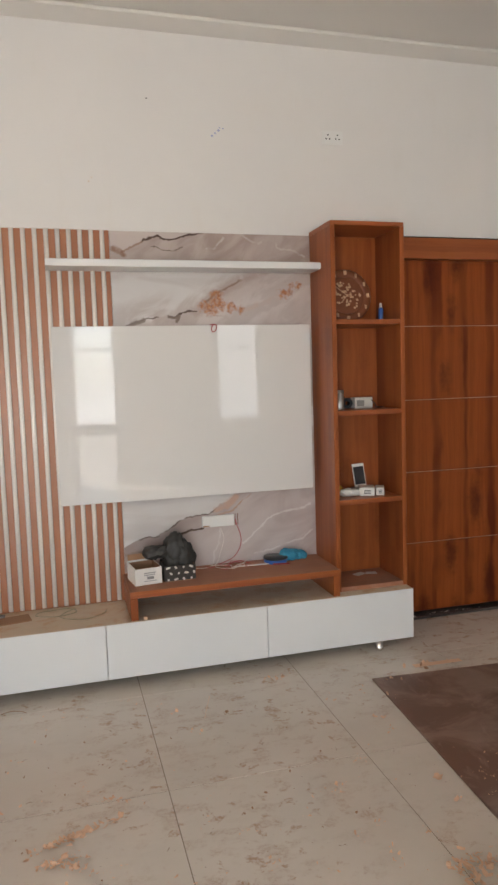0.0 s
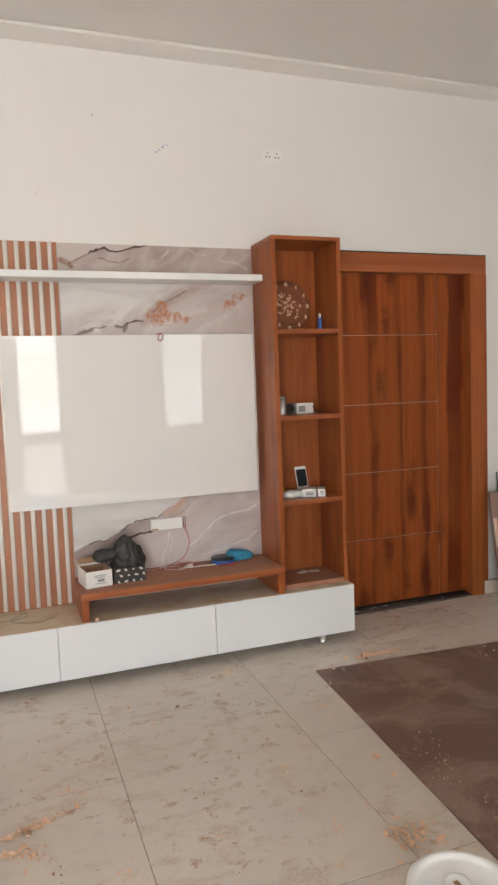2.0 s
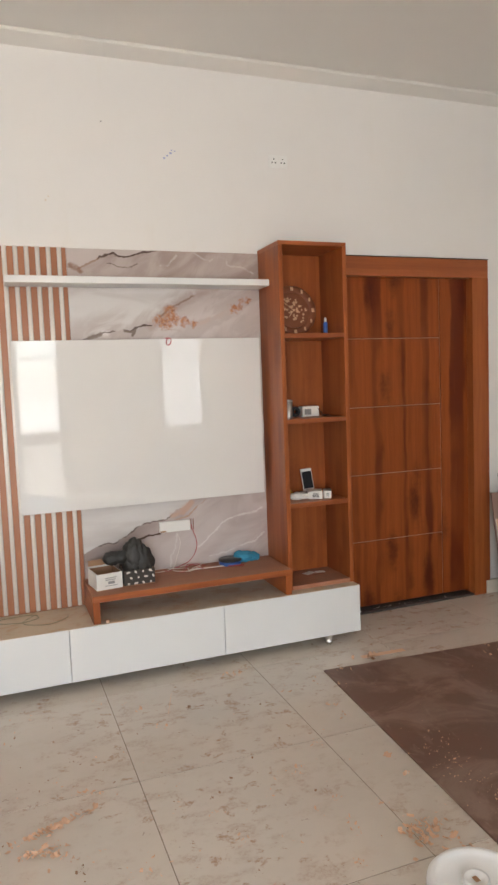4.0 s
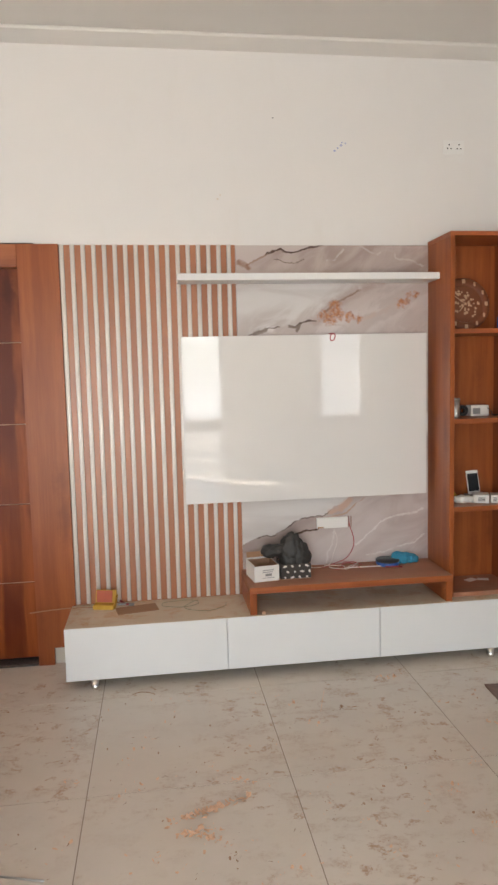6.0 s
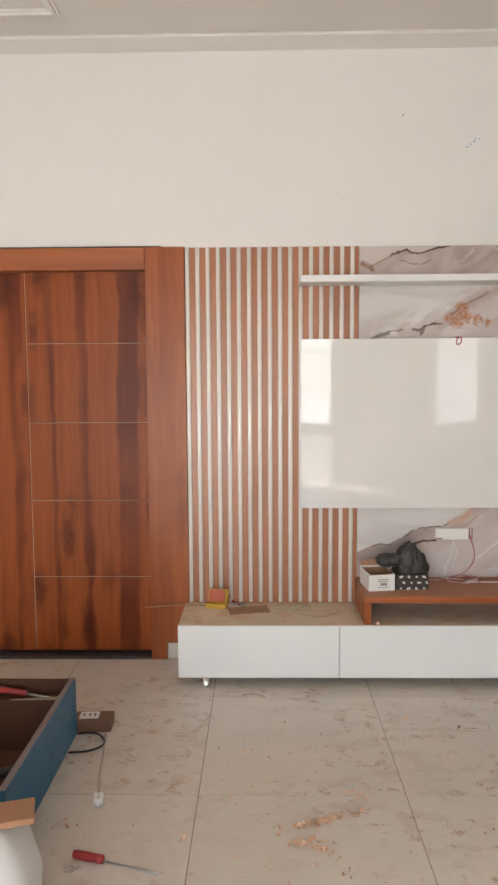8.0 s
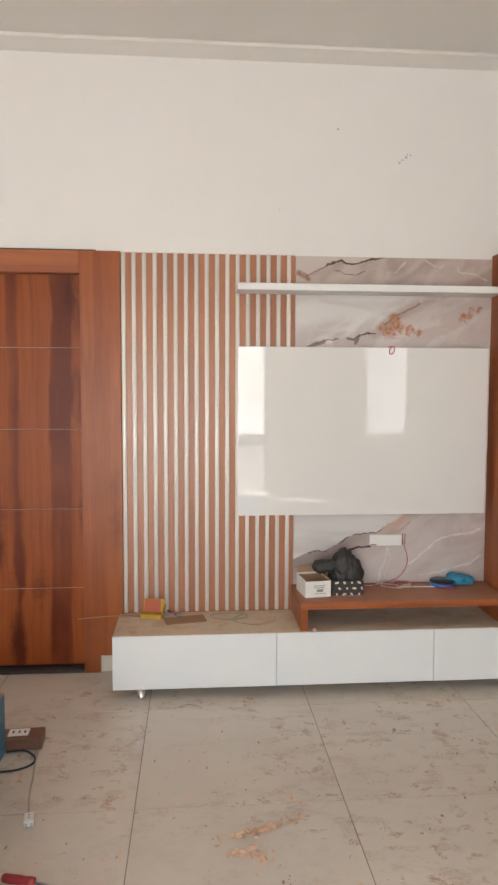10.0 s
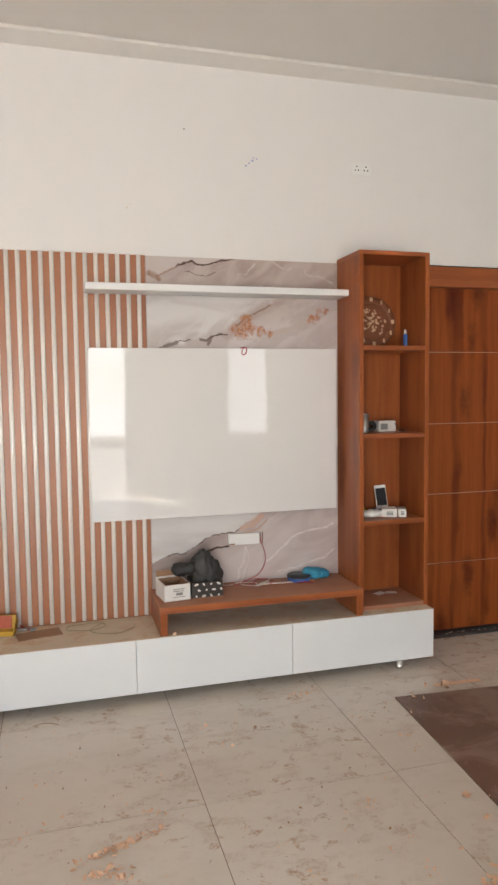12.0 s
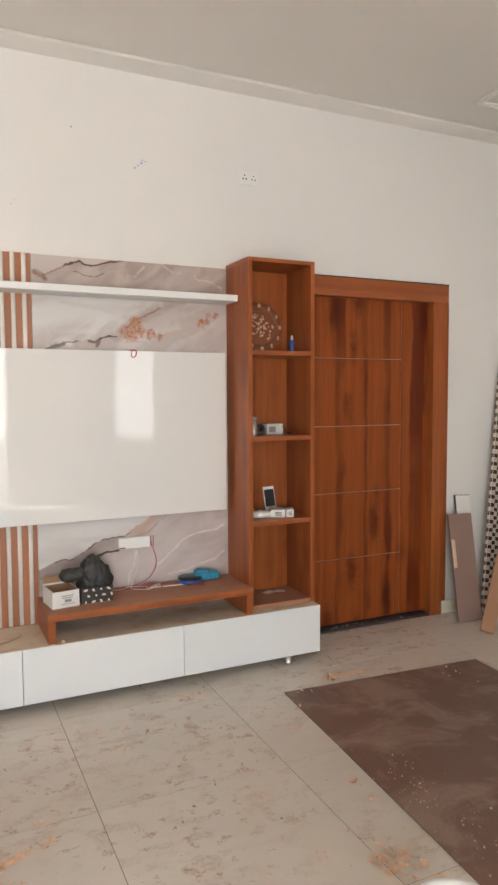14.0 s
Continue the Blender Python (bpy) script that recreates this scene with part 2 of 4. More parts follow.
        c = draw(c, [(1.209, 1.799), (1.27, 1.812), (1.35, 1.824)], 0.007, CRACK, 0.9, (0.2, 0.35))
        c = draw(c, [(1.011, 1.758), (1.069, 1.776)], 0.018, (0.22, 0.17, 0.14), 0.9)
        c = draw(c, [(1.20, 1.796), (1.262, 1.800), (1.245, 1.775)], 0.013, (0.20, 0.15, 0.125), 0.95, (0.1, 0.2))
        c = draw(c, [(1.598, 1.831), (1.714, 1.862), (1.815, 1.901)], 0.022, (0.55, 0.42, 0.36), 0.6)
        c = draw(c, [(1.40, 1.80), (1.50, 1.805), (1.56, 1.75)], 0.008, (0.50, 0.42, 0.38), 0.6)
        w3 = g.vec("SCALE", g.vec("SUBTRACT", g.noise(flat, 20, 5, 0.75, color=True), (0.5, 0.5, 0.5)), scale=0.16)
        p3 = g.vec("MULTIPLY", g.vec("ADD", flat, w3), (1, 0, 1))
        patch = None
        for (cx, cz), r in (((1.39, 1.848), 0.035), ((1.43, 1.842), 0.048), ((1.478, 1.865), 0.048), ((1.458, 1.90), 0.04), ((1.545, 1.845), 0.03), ((1.598, 1.835), 0.03), ((1.83, 1.91), 0.028), ((1.87, 1.932), 0.032), ((1.912, 1.958), 0.026)):
            m = g.span(g.vec("DISTANCE", p3, (cx, 0, cz)), r * 0.35, r * 1.15, 1.0, 0.0)
            patch = m if patch is None else g.math("MAXIMUM", patch, m)
        rust = g.math("MULTIPLY", patch, g.span(g.noise(flat, 45, 5, 0.7), 0.32, 0.58, 0.25, 1.0))
        c = g.mix(g.math("MULTIPLY", rust, 0.9), c, g.ramp(g.noise(flat, 80, 3, 0.7), [(0.34, (0.17, 0.065, 0.028)), (0.5, (0.45, 0.165, 0.055)), (0.70, (0.60, 0.29, 0.12))]))
    else:
        # white upper left, a dark shoulder under the crack, streaky pink below
        edge = [(0.90, 0.595), (0.993, 0.63), (1.022, 0.642), (1.081, 0.639), (1.156, 0.677), (1.202, 0.706), (1.263, 0.728), (1.389, 0.747), (1.421, 0.773), (1.453, 0.795), (1.485, 0.797), (1.535, 0.845), (2.0, 1.2)]
        low = above(edge)
        c = g.mix(g.span(cloud, 0.35, 0.68), (0.44, 0.36, 0.335), (0.58, 0.51, 0.485))
        c = g.mix(g.math("MULTIPLY", g.span(low, -0.10, -0.015), g.span(px, 1.45, 1.20, 0.0, 0.75)), c, (0.33, 0.26, 0.235))
        c = g.mix(g.span(low, -0.003, 0.003), c, pale)
        c = draw(c, edge[1:9], 0.005, CRACK, 0.8)
        c = draw(c, [(1.42, 0.765), (1.47, 0.775), (1.53, 0.82)], 0.026, (0.58, 0.37, 0.27), 0.75)
        c = draw(c, [(1.20, 0.64), (1.231, 0.647), (1.278, 0.661), (1.34, 0.664)], 0.008, CRACK, 1.0, (0.2, 0.3))
        c = draw(c, [(1.42, 0.725), (1.507, 0.752), (1.55, 0.787), (1.617, 0.836)], 0.007, (0.46, 0.29, 0.21), 0.8)
        c = draw(c, [(0.92, 0.56), (0.976, 0.559), (1.035, 0.565)], 0.012, (0.33, 0.26, 0.23), 0.7)
        c = draw(c, [(1.435, 0.655), (1.427, 0.576), (1.401, 0.532), (1.393, 0.469)], 0.006, BRIGHT, 0.4)
        c = draw(c, [(1.563, 0.561), (1.631, 0.619), (1.716, 0.692), (1.785, 0.718), (1.889, 0.725), (1.961, 0.752)], 0.007, BRIGHT, 0.6, (0.36, 0.55))
        c = draw(c, [(1.628, 0.50), (1.731, 0.515), (1.835, 0.548), (1.905, 0.557), (1.97, 0.60)], 0.007, BRIGHT, 0.5, (0.36, 0.55))
    return g.done(c, 0.22, cloud, 0.03, 0.001)


def brown_sheet():
    g = Nodes("scuffed brown laminate sheet")
    a = g.noise(g.obj, 2.3, 6, 0.6, 1.0)
    b = g.noise(g.obj, 30, 5, 0.7)
    s = g.noise(g.mapped(g.obj, (1, 1.3, 1), (4, 2, 0)), 2.6, 6, 0.62, 0.9)
    c = g.mix(a, (0.118, 0.060, 0.040), (0.215, 0.120, 0.084))
    c = g.mix(g.span(s, 0.44, 0.66, 0, 0.75), c, (0.31, 0.215, 0.165))
    c = g.mix(g.span(g.noise(g.mapped(g.obj, (1.6, 0.8, 1), (1, 5, 2)), 5.5, 4, 0.6, 1.4), 0.56, 0.72, 0, 0.4), c, (0.36, 0.26, 0.21))
    c = g.mix(g.span(b, 0.62, 0.75, 0, 0.4), c, (0.32, 0.24, 0.18))
    return g.done(c, g.span(a, 0.3, 0.7, 0.38, 0.6), b, 0.12, 0.001)


def glossy_white():
    g = Nodes("high gloss cream panel")
    n = g.noise(g.obj, 1.4, 3)
    wave = g.noise(g.obj, 7.0, 2)
    c = g.mix(n, (0.73, 0.71, 0.685), (0.765, 0.745, 0.72))
    return g.done(c, g.span(g.noise(g.obj, 12, 4), 0.35, 0.7, 0.03, 0.05), wave, 0.05, 0.0015, spec=0.6)


WALL, CEILING, TILE, SHEET, GLOSS = wall_paint(), ceiling_paint(), floor_tile(), brown_sheet(), glossy_white()
LIGHT, DARK = (0.38, 0.110, 0.030), (0.16, 0.031, 0.009)
WOOD_Z = wood("walnut laminate upright grain", "Z", LIGHT, DARK, 0.5, 0.6, spec=0.28)
WOOD_X = wood("walnut laminate level grain", "X", (0.40, 0.118, 0.034), DARK, 0.45, 0.3)
DOOR_Z = wood("walnut door laminate", "Z", (0.315, 0.077, 0.015), (0.10, 0.0135, 0.0035), 1.0, 1.2, rough=0.40, shifted=False, spec=0.22)
# same walnut, paler and pinker: the haze of its gloss is in the colour
WOOD_SLAT_HAZE = wood("hazed walnut laminate behind battens", "Z", (0.44, 0.182, 0.089), (0.32, 0.115, 0.053), 0.5, 0.2, rough=0.3)
WOOD_DUST = wood("dusty walnut laminate", "X", LIGHT, DARK, 0.5, 0.3, dust=0.45)


def dusty_top():
    g = Nodes("sawdust-covered beige laminate")
    n = g.noise(g.obj, 5, 5, 0.6, 0.4)
    fine = g.noise(g.obj, 90, 4, 0.7)
    c = g.mix(n, (0.62, 0.50, 0.37), (0.72, 0.60, 0.46))
    c = g.mix(g.math("MULTIPLY", g.span(g.noise(g.mapped(g.obj, (1, 1.5, 1), (5, 2, 1)), 8, 5, 0.65, 0.5), 0.47, 0.64), g.span(fine, 0.35, 0.6, 0.4, 1.0)), c, (0.60, 0.385, 0.225))
    c = g.mix(g.span(fine, 0.64, 0.74, 0.0, 0.6), c, (0.78, 0.66, 0.50))
    return g.done(c, 0.6, fine, 0.15, 0.001)


def worn_blue():
    g = Nodes("worn blue paint")
    n = g.noise(g.obj, 5, 5, 0.65)
    streak = g.noise(g.mapped(g.obj, (6, 6, 22)), 1.4, 5, 0.65, 0.6)
    rub = g.noise(g.mapped(g.obj, (1, 1, 1.6), (2, 5, 1)), 17, 5, 0.7)
    c = g.mix(n, (0.022, 0.105, 0.20), (0.045, 0.18, 0.31))
    c = g.mix(g.span(streak, 0.52, 0.72, 0.0, 0.6), c, (0.10, 0.21, 0.28))
    c = g.mix(g.span(rub, 0.60, 0.70, 0.0, 0.8), c, (0.075, 0.05, 0.035))
    return g.done(c, g.span(n, 0.3, 0.7, 0.42, 0.6), streak, 0.25, 0.001)


def satin_white():
    g = Nodes("satin white laminate")
    n = g.noise(g.obj, 1.8, 3)
    smear = g.noise(g.mapped(g.obj, (2, 2, 6)), 5, 4, 0.6)
    c = g.mix(n, (0.765, 0.762, 0.745), (0.78, 0.778, 0.762))
    return g.done(c, g.span(smear, 0.3, 0.8, 0.33, 0.36))


WHITE = satin_white()
BATTEN = plain("white batten lacquer", (0.88, 0.83, 0.77), 0.2, vary=0.04, scale=20, bump=0.05, coat=0.6)
TOPLAM = dusty_top()
SKIRT = plain("beige skirting tile", (0.66, 0.60, 0.50), 0.35, vary=0.06, scale=12, bump=0.05)
GROUT = plain("grey grout", (0.27, 0.215, 0.165), 0.95, spec=0.1)
GRANITE = plain("dark granite threshold", (0.07, 0.055, 0.05), 0.3, vary=0.6, scale=140, bump=0.05)
INLAY = plain("pale groove inlay", (0.55, 0.34, 0.22), 0.5, vary=0.1)
CHROME = plain("chrome", (0.75, 0.73, 0.70), 0.15, metal=1.0, vary=0.05, bump=0.02)
PLASTIC_W = plain("white plastic", (0.78, 0.77, 0.74), 0.35, vary=0.04, bump=0.05)
CARD_W = plain("white carton", (0.76, 0.73, 0.68), 0.7, vary=0.06, scale=25)
CARD_B = plain("brown cardboard", (0.36, 0.20, 0.11), 0.8, vary=0.15, scale=40)
DARKCARD = plain("brown-black printed carton", (0.040, 0.030, 0.024), 0.5, vary=0.3)
LEAFPRINT = plain("dull pale print", (0.66, 0.61, 0.54), 0.6)
BLACK_BAG = plain("black plastic bag", (0.034, 0.030, 0.026), 0.55, vary=0.4, scale=40, bump=0.8)
BLACK = plain("black plastic", (0.02, 0.02, 0.022), 0.35, vary=0.2)
BLUE = plain("blue plastic", (0.04, 0.13, 0.42), 0.35)
TEAL = plain("turquoise cloth", (0.04, 0.26, 0.40), 0.85, vary=0.25, scale=80, bump=0.4)
YELLOW = plain("yellow carton", (0.50, 0.29, 0.03), 0.6, vary=0.25)
REDCARD = plain("red printed card", (0.45, 0.10, 0.05), 0.6, vary=0.3, scale=50)
RED = plain("red plastic", (0.26, 0.022, 0.022), 0.35)
RED_WIRE = plain("red wire", (0.42, 0.05, 0.06), 0.5)
WHITE_WIRE = plain("white wire", (0.72, 0.66, 0.60), 0.5)
CABLE_GREY = plain("dusty grey cable", (0.42, 0.375, 0.31), 0.6)
GREEN_WIRE = plain("green grey wire", (0.33, 0.31, 0.20), 0.5)
GREY = plain("grey metal", (0.30, 0.29, 0.28), 0.4, metal=0.6)
STEEL = plain("bare steel", (0.55, 0.54, 0.52), 0.45, metal=1.0)
CHIP = plain("wood shaving", (0.70, 0.455, 0.30), 0.8, vary=0.22, scale=60)
CHIP_D = plain("dark wood shaving", (0.33, 0.19, 0.11), 0.8, vary=0.3, scale=60)
PALEWOOD = plain("raw pale timber", (0.36, 0.18, 0.095), 0.6, vary=0.2, scale=18)
PLY = plain("pinkish brown laminate offcut", (0.27, 0.165, 0.13), 0.5, vary=0.15, scale=16)
BLUEPAINT = worn_blue()
# dark timber, its colour lowered further for the shade deep in the chest
OLDWOOD = plain("old brown timber darkened for shade", (0.075, 0.033, 0.018), 0.8, vary=0.4, scale=22, bump=0.3, spec=0.2)
BOARDWOOD = plain("varnished brown timber", (0.21, 0.105, 0.066), 0.5, vary=0.25, scale=30, bump=0.1)
PAVING = plain("weathered concrete paving", (0.17, 0.155, 0.135), 0.85, vary=0.15, scale=3.0, bump=0.2)
BLACK_TRIM = plain("dark edge", (0.03, 0.02, 0.015), 0.6)
INK = plain("blue ink", (0.42, 0.45, 0.62), 0.7)
GLASS_DARK = plain("dark glass screen", (0.015, 0.015, 0.018), 0.08, vary=0.05, bump=0.0)
CLOCKWOOD = plain("carved dark wood", (0.21, 0.066, 0.026), 0.45, vary=0.3, scale=40, bump=0.2)
BRASS = plain("gilt clock marks", (0.62, 0.40, 0.25), 0.5, vary=0.2)
MOSAIC = plain("pale mosaic chip", (0.50, 0.43, 0.36), 0.5, vary=0.2)
SACK = plain("white woven sack", (0.80, 0.79, 0.76), 0.7, vary=0.08, scale=90, bump=0.4)


# ---- building helpers ----
BASES = {}


def root_of(ob):
    while ob.parent:
        ob = ob.parent
    return ob


def thing(name, label, category, base=(0, 0, 0), group="", kind=""):
    """An Empty at the thing's base; its parts are built in world metres."""
    ob = new(name)
    ob.empty_display_size = 0.05
    ob.location = base
    BASES[ob.name] = Vector(base)
    return tagged(ob, label, category, group, kind)


def local_thing(name, label, category, m, group="", kind=""):
    """An Empty at the pose m; its parts are built round its own origin."""
    ob = new(name)
    ob.empty_display_size = 0.05
    ob.matrix_world = m
    BASES[ob.name] = Vector((0, 0, 0))
    return tagged(ob, label, category, group, kind)


def mesh_of(name, bm, mat, smooth=False):
    me = bpy.data.meshes.new(name)
    bmesh.ops.recalc_face_normals(bm, faces=bm.faces)
    if smooth:
        for f in bm.faces:
            f.smooth = True
    bm.to_mesh(me)
    bm.free()
    for m in mat if isinstance(mat, (list, tuple)) else [mat]:
        me.materials.append(m)
    return me


def part(name, bm, mat, parent, label="", smooth=False):
    base = BASES.get(root_of(parent).name, Vector((0, 0, 0)))
    bmesh.ops.translate(bm, verts=bm.verts, vec=-base)
    ob = new(name, mesh_of(name, bm, mat, smooth))
    ob.parent = parent
    return tagged(ob, label)


def single(name, bm, mat, label="", category="", kind="", group="", base=(0, 0, 0), smooth=False):
    bmesh.ops.translate(bm, verts=bm.verts, vec=-Vector(base))
    ob = new(name, mesh_of(name, bm, mat, smooth))
    ob.location = base
    BASES[ob.name] = Vector(base)
    return tagged(ob, label, category, group, kind)


def box(x0, y0, z0, x1, y1, z1, bev=0.0, seg=1, bm=None):
    bm = bm or bmesh.new()
    m = Matrix.Translation(((x0 + x1) / 2, (y0 + y1) / 2, (z0 + z1) / 2)) @ Matrix.Diagonal((abs(x1 - x0), abs(y1 - y0), abs(z1 - z0), 1))
    r = bmesh.ops.create_cube(bm, size=1, matrix=m)
    if bev:
        es = list({e for v in r["verts"] for e in v.link_edges})
        bmesh.ops.bevel(bm, geom=es, offset=bev, segments=seg, affect="EDGES", profile=0.7)
    return bm


def turned(bm, m):
    bmesh.ops.transform(bm, matrix=m, verts=bm.verts)
    return bm


def lathe(profile, center=(0, 0, 0), seg=28, bm=None):
    """Turn a profile of (radius, height) round z."""
    bm = bm or bmesh.new()
    rings = []
    for r, z in profile:
        if r < 1e-5:
            rings.append([bm.verts.new((center[0], center[1], center[2] + z))])
        else:
            rings.append([bm.verts.new((center[0] + r * math.cos(2 * math.pi * i / seg), center[1] + r * math.sin(2 * math.pi * i / seg), center[2] + z)) for i in range(seg)])
    for a, b in zip(rings, rings[1:]):
        for i in range(seg):
            j = (i + 1) % seg
            if len(a) == 1 and len(b) > 1:
                bm.faces.new((a[0], b[i], b[j]))
            elif len(b) == 1 and len(a) > 1:
                bm.faces.new((a[i], a[j], b[0]))
            elif len(a) > 1:
                bm.faces.new((a[i], a[j], b[j], b[i]))
    return bm


def smooth_path(pts, n=6):
    pts = [Vector(p) for p in pts]
    ext = [2 * pts[0] - pts[1]] + pts + [2 * pts[-1] - pts[-2]]
    out = []
    for i in range(1, len(ext) - 2):
        a, b, c, d = ext[i - 1:i + 3]
        for k in range(n):
            t = k / n
            out.append(0.5 * (2 * b + (c - a) * t + (2 * a - 5 * b + 4 * c - d) * t * t + (3 * b - a - 3 * c + d) * t ** 3))
    return out + [pts[-1]]


def tube(pts, r, seg=6, n=6, bm=None):
    bm = bm or bmesh.new()
    pts = smooth_path(pts, n) if n > 1 else [Vector(p) for p in pts]
    rings = []
    for i, p in enumerate(pts):
        d = (pts[min(i + 1, len(pts) - 1)] - pts[max(i - 1, 0)]).normalized()
        u = d.cross(Vector((0.13, 0.31, 0.94))).normalized()
        v = d.cross(u)
        rings.append([bm.verts.new(p + r * (math.cos(2 * math.pi * k / seg) * u + math.sin(2 * math.pi * k / seg) * v)) for k in range(seg)])
    for a, b in zip(rings, rings[1:]):
        for k in range(seg):
            bm.faces.new((a[k], a[(k + 1) % seg], b[(k + 1) % seg], b[k]))
    bm.faces.new(rings[0])
    bm.faces.new(rings[-1])
    return bm


def prism(profile, axis, a, b, bm=None):
    """Run a closed profile along x ("X": profile in y, z) or along y ("Y": profile in x, z)."""
    bm = bm or bmesh.new()
    place = {"X": lambda u, v, w: (w, u, v), "Y": lambda u, v, w: (u, w, v)}[axis]
    r0 = [bm.verts.new(place(u, v, a)) for u, v in profile]
    r1 = [bm.verts.new(place(u, v, b)) for u, v in profile]
    k = len(profile)
    for i in range(k):
        bm.faces.new((r0[i], r0[(i + 1) % k], r1[(i + 1) % k], r1[i]))
    bm.faces.new(r0)
    bm.faces.new(r1[::-1])
    return bm


# ---- setting ----
def wall_with_openings(name, label, along, a0, a1, c0, c1, openings):
    """Blocks round rectangular openings; along "x" or "y"; c0, c1: the two faces."""
    bm = bmesh.new()

    def block(u0, u1, z0, z1):
        if u1 - u0 > 1e-4 and z1 - z0 > 1e-4:
            if along == "x":
                box(u0, c0, z0, u1, c1, z1, bm=bm)
            else:
                box(c0, u0, z0, c1, u1, z1, bm=bm)

    u = a0
    for o0, o1, z0, z1 in sorted(openings):
        block(u, o0, 0, CEIL + 0.1)
        block(o0, o1, 0, z0)
        block(o0, o1, z1, CEIL + 0.1)
        u = o1
    block(u, a1, 0, CEIL + 0.1)
    return single(name, bm, WALL, label, "wall", "structure")


LD = (-1.36, -0.205, 0.0, 2.118)
RD = (2.36, 3.49, 0.0, 2.118)
wall_with_openings("wall_north", "cream painted wall with two doorways", "x", X0 - 0.2, X1 + 0.2, 0.0, 0.2, [LD, RD])
wall_with_openings("wall_south", "cream painted wall with daylight openings", "x", X0 - 0.2, X1 + 0.2, Y0 - 0.2, Y0, OPENINGS)
wall_with_openings("wall_west", "plain cream painted wall", "y", Y0, 0.0, X0 - 0.2, X0, [])
wall_with_openings("wall_east", "plain cream painted wall", "y", Y0, 0.0, X1, X1 + 0.2, [])
single("ceiling", box(X0, Y0, CEIL, X1, 0, CEIL + 0.1), CEILING, "flat beige plaster ceiling", "ceiling", "structure")

# plaster cornice: a flat soffit from the wall to a small upright lip under the ceiling
CORNICE = [(0.0, 3.220), (-0.010, 3.222), (-0.050, 3.232), (-0.096, 3.246), (-0.100, 3.244), (-0.103, 3.247), (-0.103, 3.257), (-0.096, CEIL), (0.0, CEIL)]
single("cornice", prism(CORNICE, "X", X0, X1), CEILING, "beige plaster cornice along the wall top", "cornice", "structure")


def ceiling_panel(x0, x1, y0, y1):
    bm = bmesh.new()
    for w, d, o in ((0.05, 0.012, 0.0), (0.022, 0.024, 0.014)):
        z0, z1 = CEIL - d, CEIL
        a0, a1, b0, b1 = x0 + o, x1 - o, y0 + o, y1 - o
        box(a0, b0, z0, a1, b0 + w, z1, 0.004, bm=bm)
        box(a0, b1 - w, z0, a1, b1, z1, 0.004, bm=bm)
        box(a0, b0 + w, z0, a0 + w, b1 - w, z1, 0.004, bm=bm)
        box(a1 - w, b0 + w, z0, a1, b1 - w, z1, 0.004, bm=bm)
    return single("ceiling_moulding", bm, CEILING, "raised rectangular plaster moulding on the ceiling", "moulding", "structure", "ceiling mouldings")


ceiling_panel(3.465, 4.75, -2.4, -0.377)
ceiling_panel(-2.1, -0.54, -2.4, -0.30)


# ---- doors ----
def door_unit(name, x0, x1, stile, grooves, label, flip):
    """A flush veneered leaf with thin pale grooves, set back in a wide casing."""
    d = thing(name, label, "door", (x0, 0.05, 0), kind="structure")
    y = 0.032
    s0, s1 = (x0, stile - 0.0028) if flip else (stile + 0.0028, x1)
    p0, p1 = (stile + 0.0028, x1) if flip else (x0, stile - 0.0028)
    part("core", box(x0, y + 0.004, 0.032, x1, y + 0.035, 2.116), INLAY, d, "pale groove inlay")
    part("stile_panel", box(s0, y - 0.004, 0.03, s1, y + 0.004, 2.117, 0.0012), DOOR_Z, d)
    zs = [0.03] + list(grooves) + [2.117]
    for a, b in zip(zs, zs[1:]):
        part("panel", box(p0, y - 0.004, a + (0.002 if a > 0.04 else 0), p1, y + 0.004, b - (0.002 if b < 2.1 else 0), 0.0012), DOOR_Z, d)
    part("threshold", box(x0, -0.03, 0.001, x1, 0.19, 0.014, 0.003), GRANITE, d, "dark granite threshold")
    return d


GROOVES = (0.451, 0.880, 1.308, 1.737)
door_unit("door_1", -1.34, -0.213, -0.87, GROOVES, "closed reddish walnut door with thin pale grooves", True)
door_unit("door_2", 2.38, 3.478, 3.265, GROOVES, "closed walnut door with grooves beside the tall shelf", False)


def casing(name, x0, x1, w0, w1, label, wide=0.0):
    c = thing(name, label, "door frame", (x0, 0, 0), kind="structure")
    part("lintel", box(x0, -0.03, 2.1155, x1 + (0 if wide else w1), 0.1, 2.232, 0.003), WOOD_X, c)
    part("jamb", box(x0 - w0, -0.03, 0.0, x0, 0.1, 2.232, 0.003), WOOD_Z, c)
    bm = box(x1, -0.03, 0.0, x1 + w1, 0.1, 0.095 if wide else 2.1155)
    if wide:
        box(x1, -0.03, 0.095, x1 + w1, 0.1, 2.232, bm=bm)
        box(x1 + w1, -0.03, 0.095, x1 + w1 + wide, -0.0005, 2.232, bm=bm)
    part("jamb", bm, WOOD_Z, c)
    part("top_seam", box(x0 - w0, -0.031, 2.232, x1 + w1, 0.0, 2.237), BLACK_TRIM, c, "dark joint over the frame")
    return c


casing("door_frame_1", -1.34, -0.211, 0.1, 0.085, "walnut laminate casing with a wide jamb round a door", 0.1235)
casing("door_frame_2", 2.42, 3.48, 0.008, 0.127, "walnut laminate casing round a door")

for x0, x1, y in ((-0.126, 0.9, -0.012), (3.575, X1, -0.036), (X0, -1.45, -0.012)):
    single("skirting", box(x0, y, 0.0, x1, -0.0005, 0.09, 0.003), SKIRT, "beige tile skirting at the wall foot", "skirting", "structure")

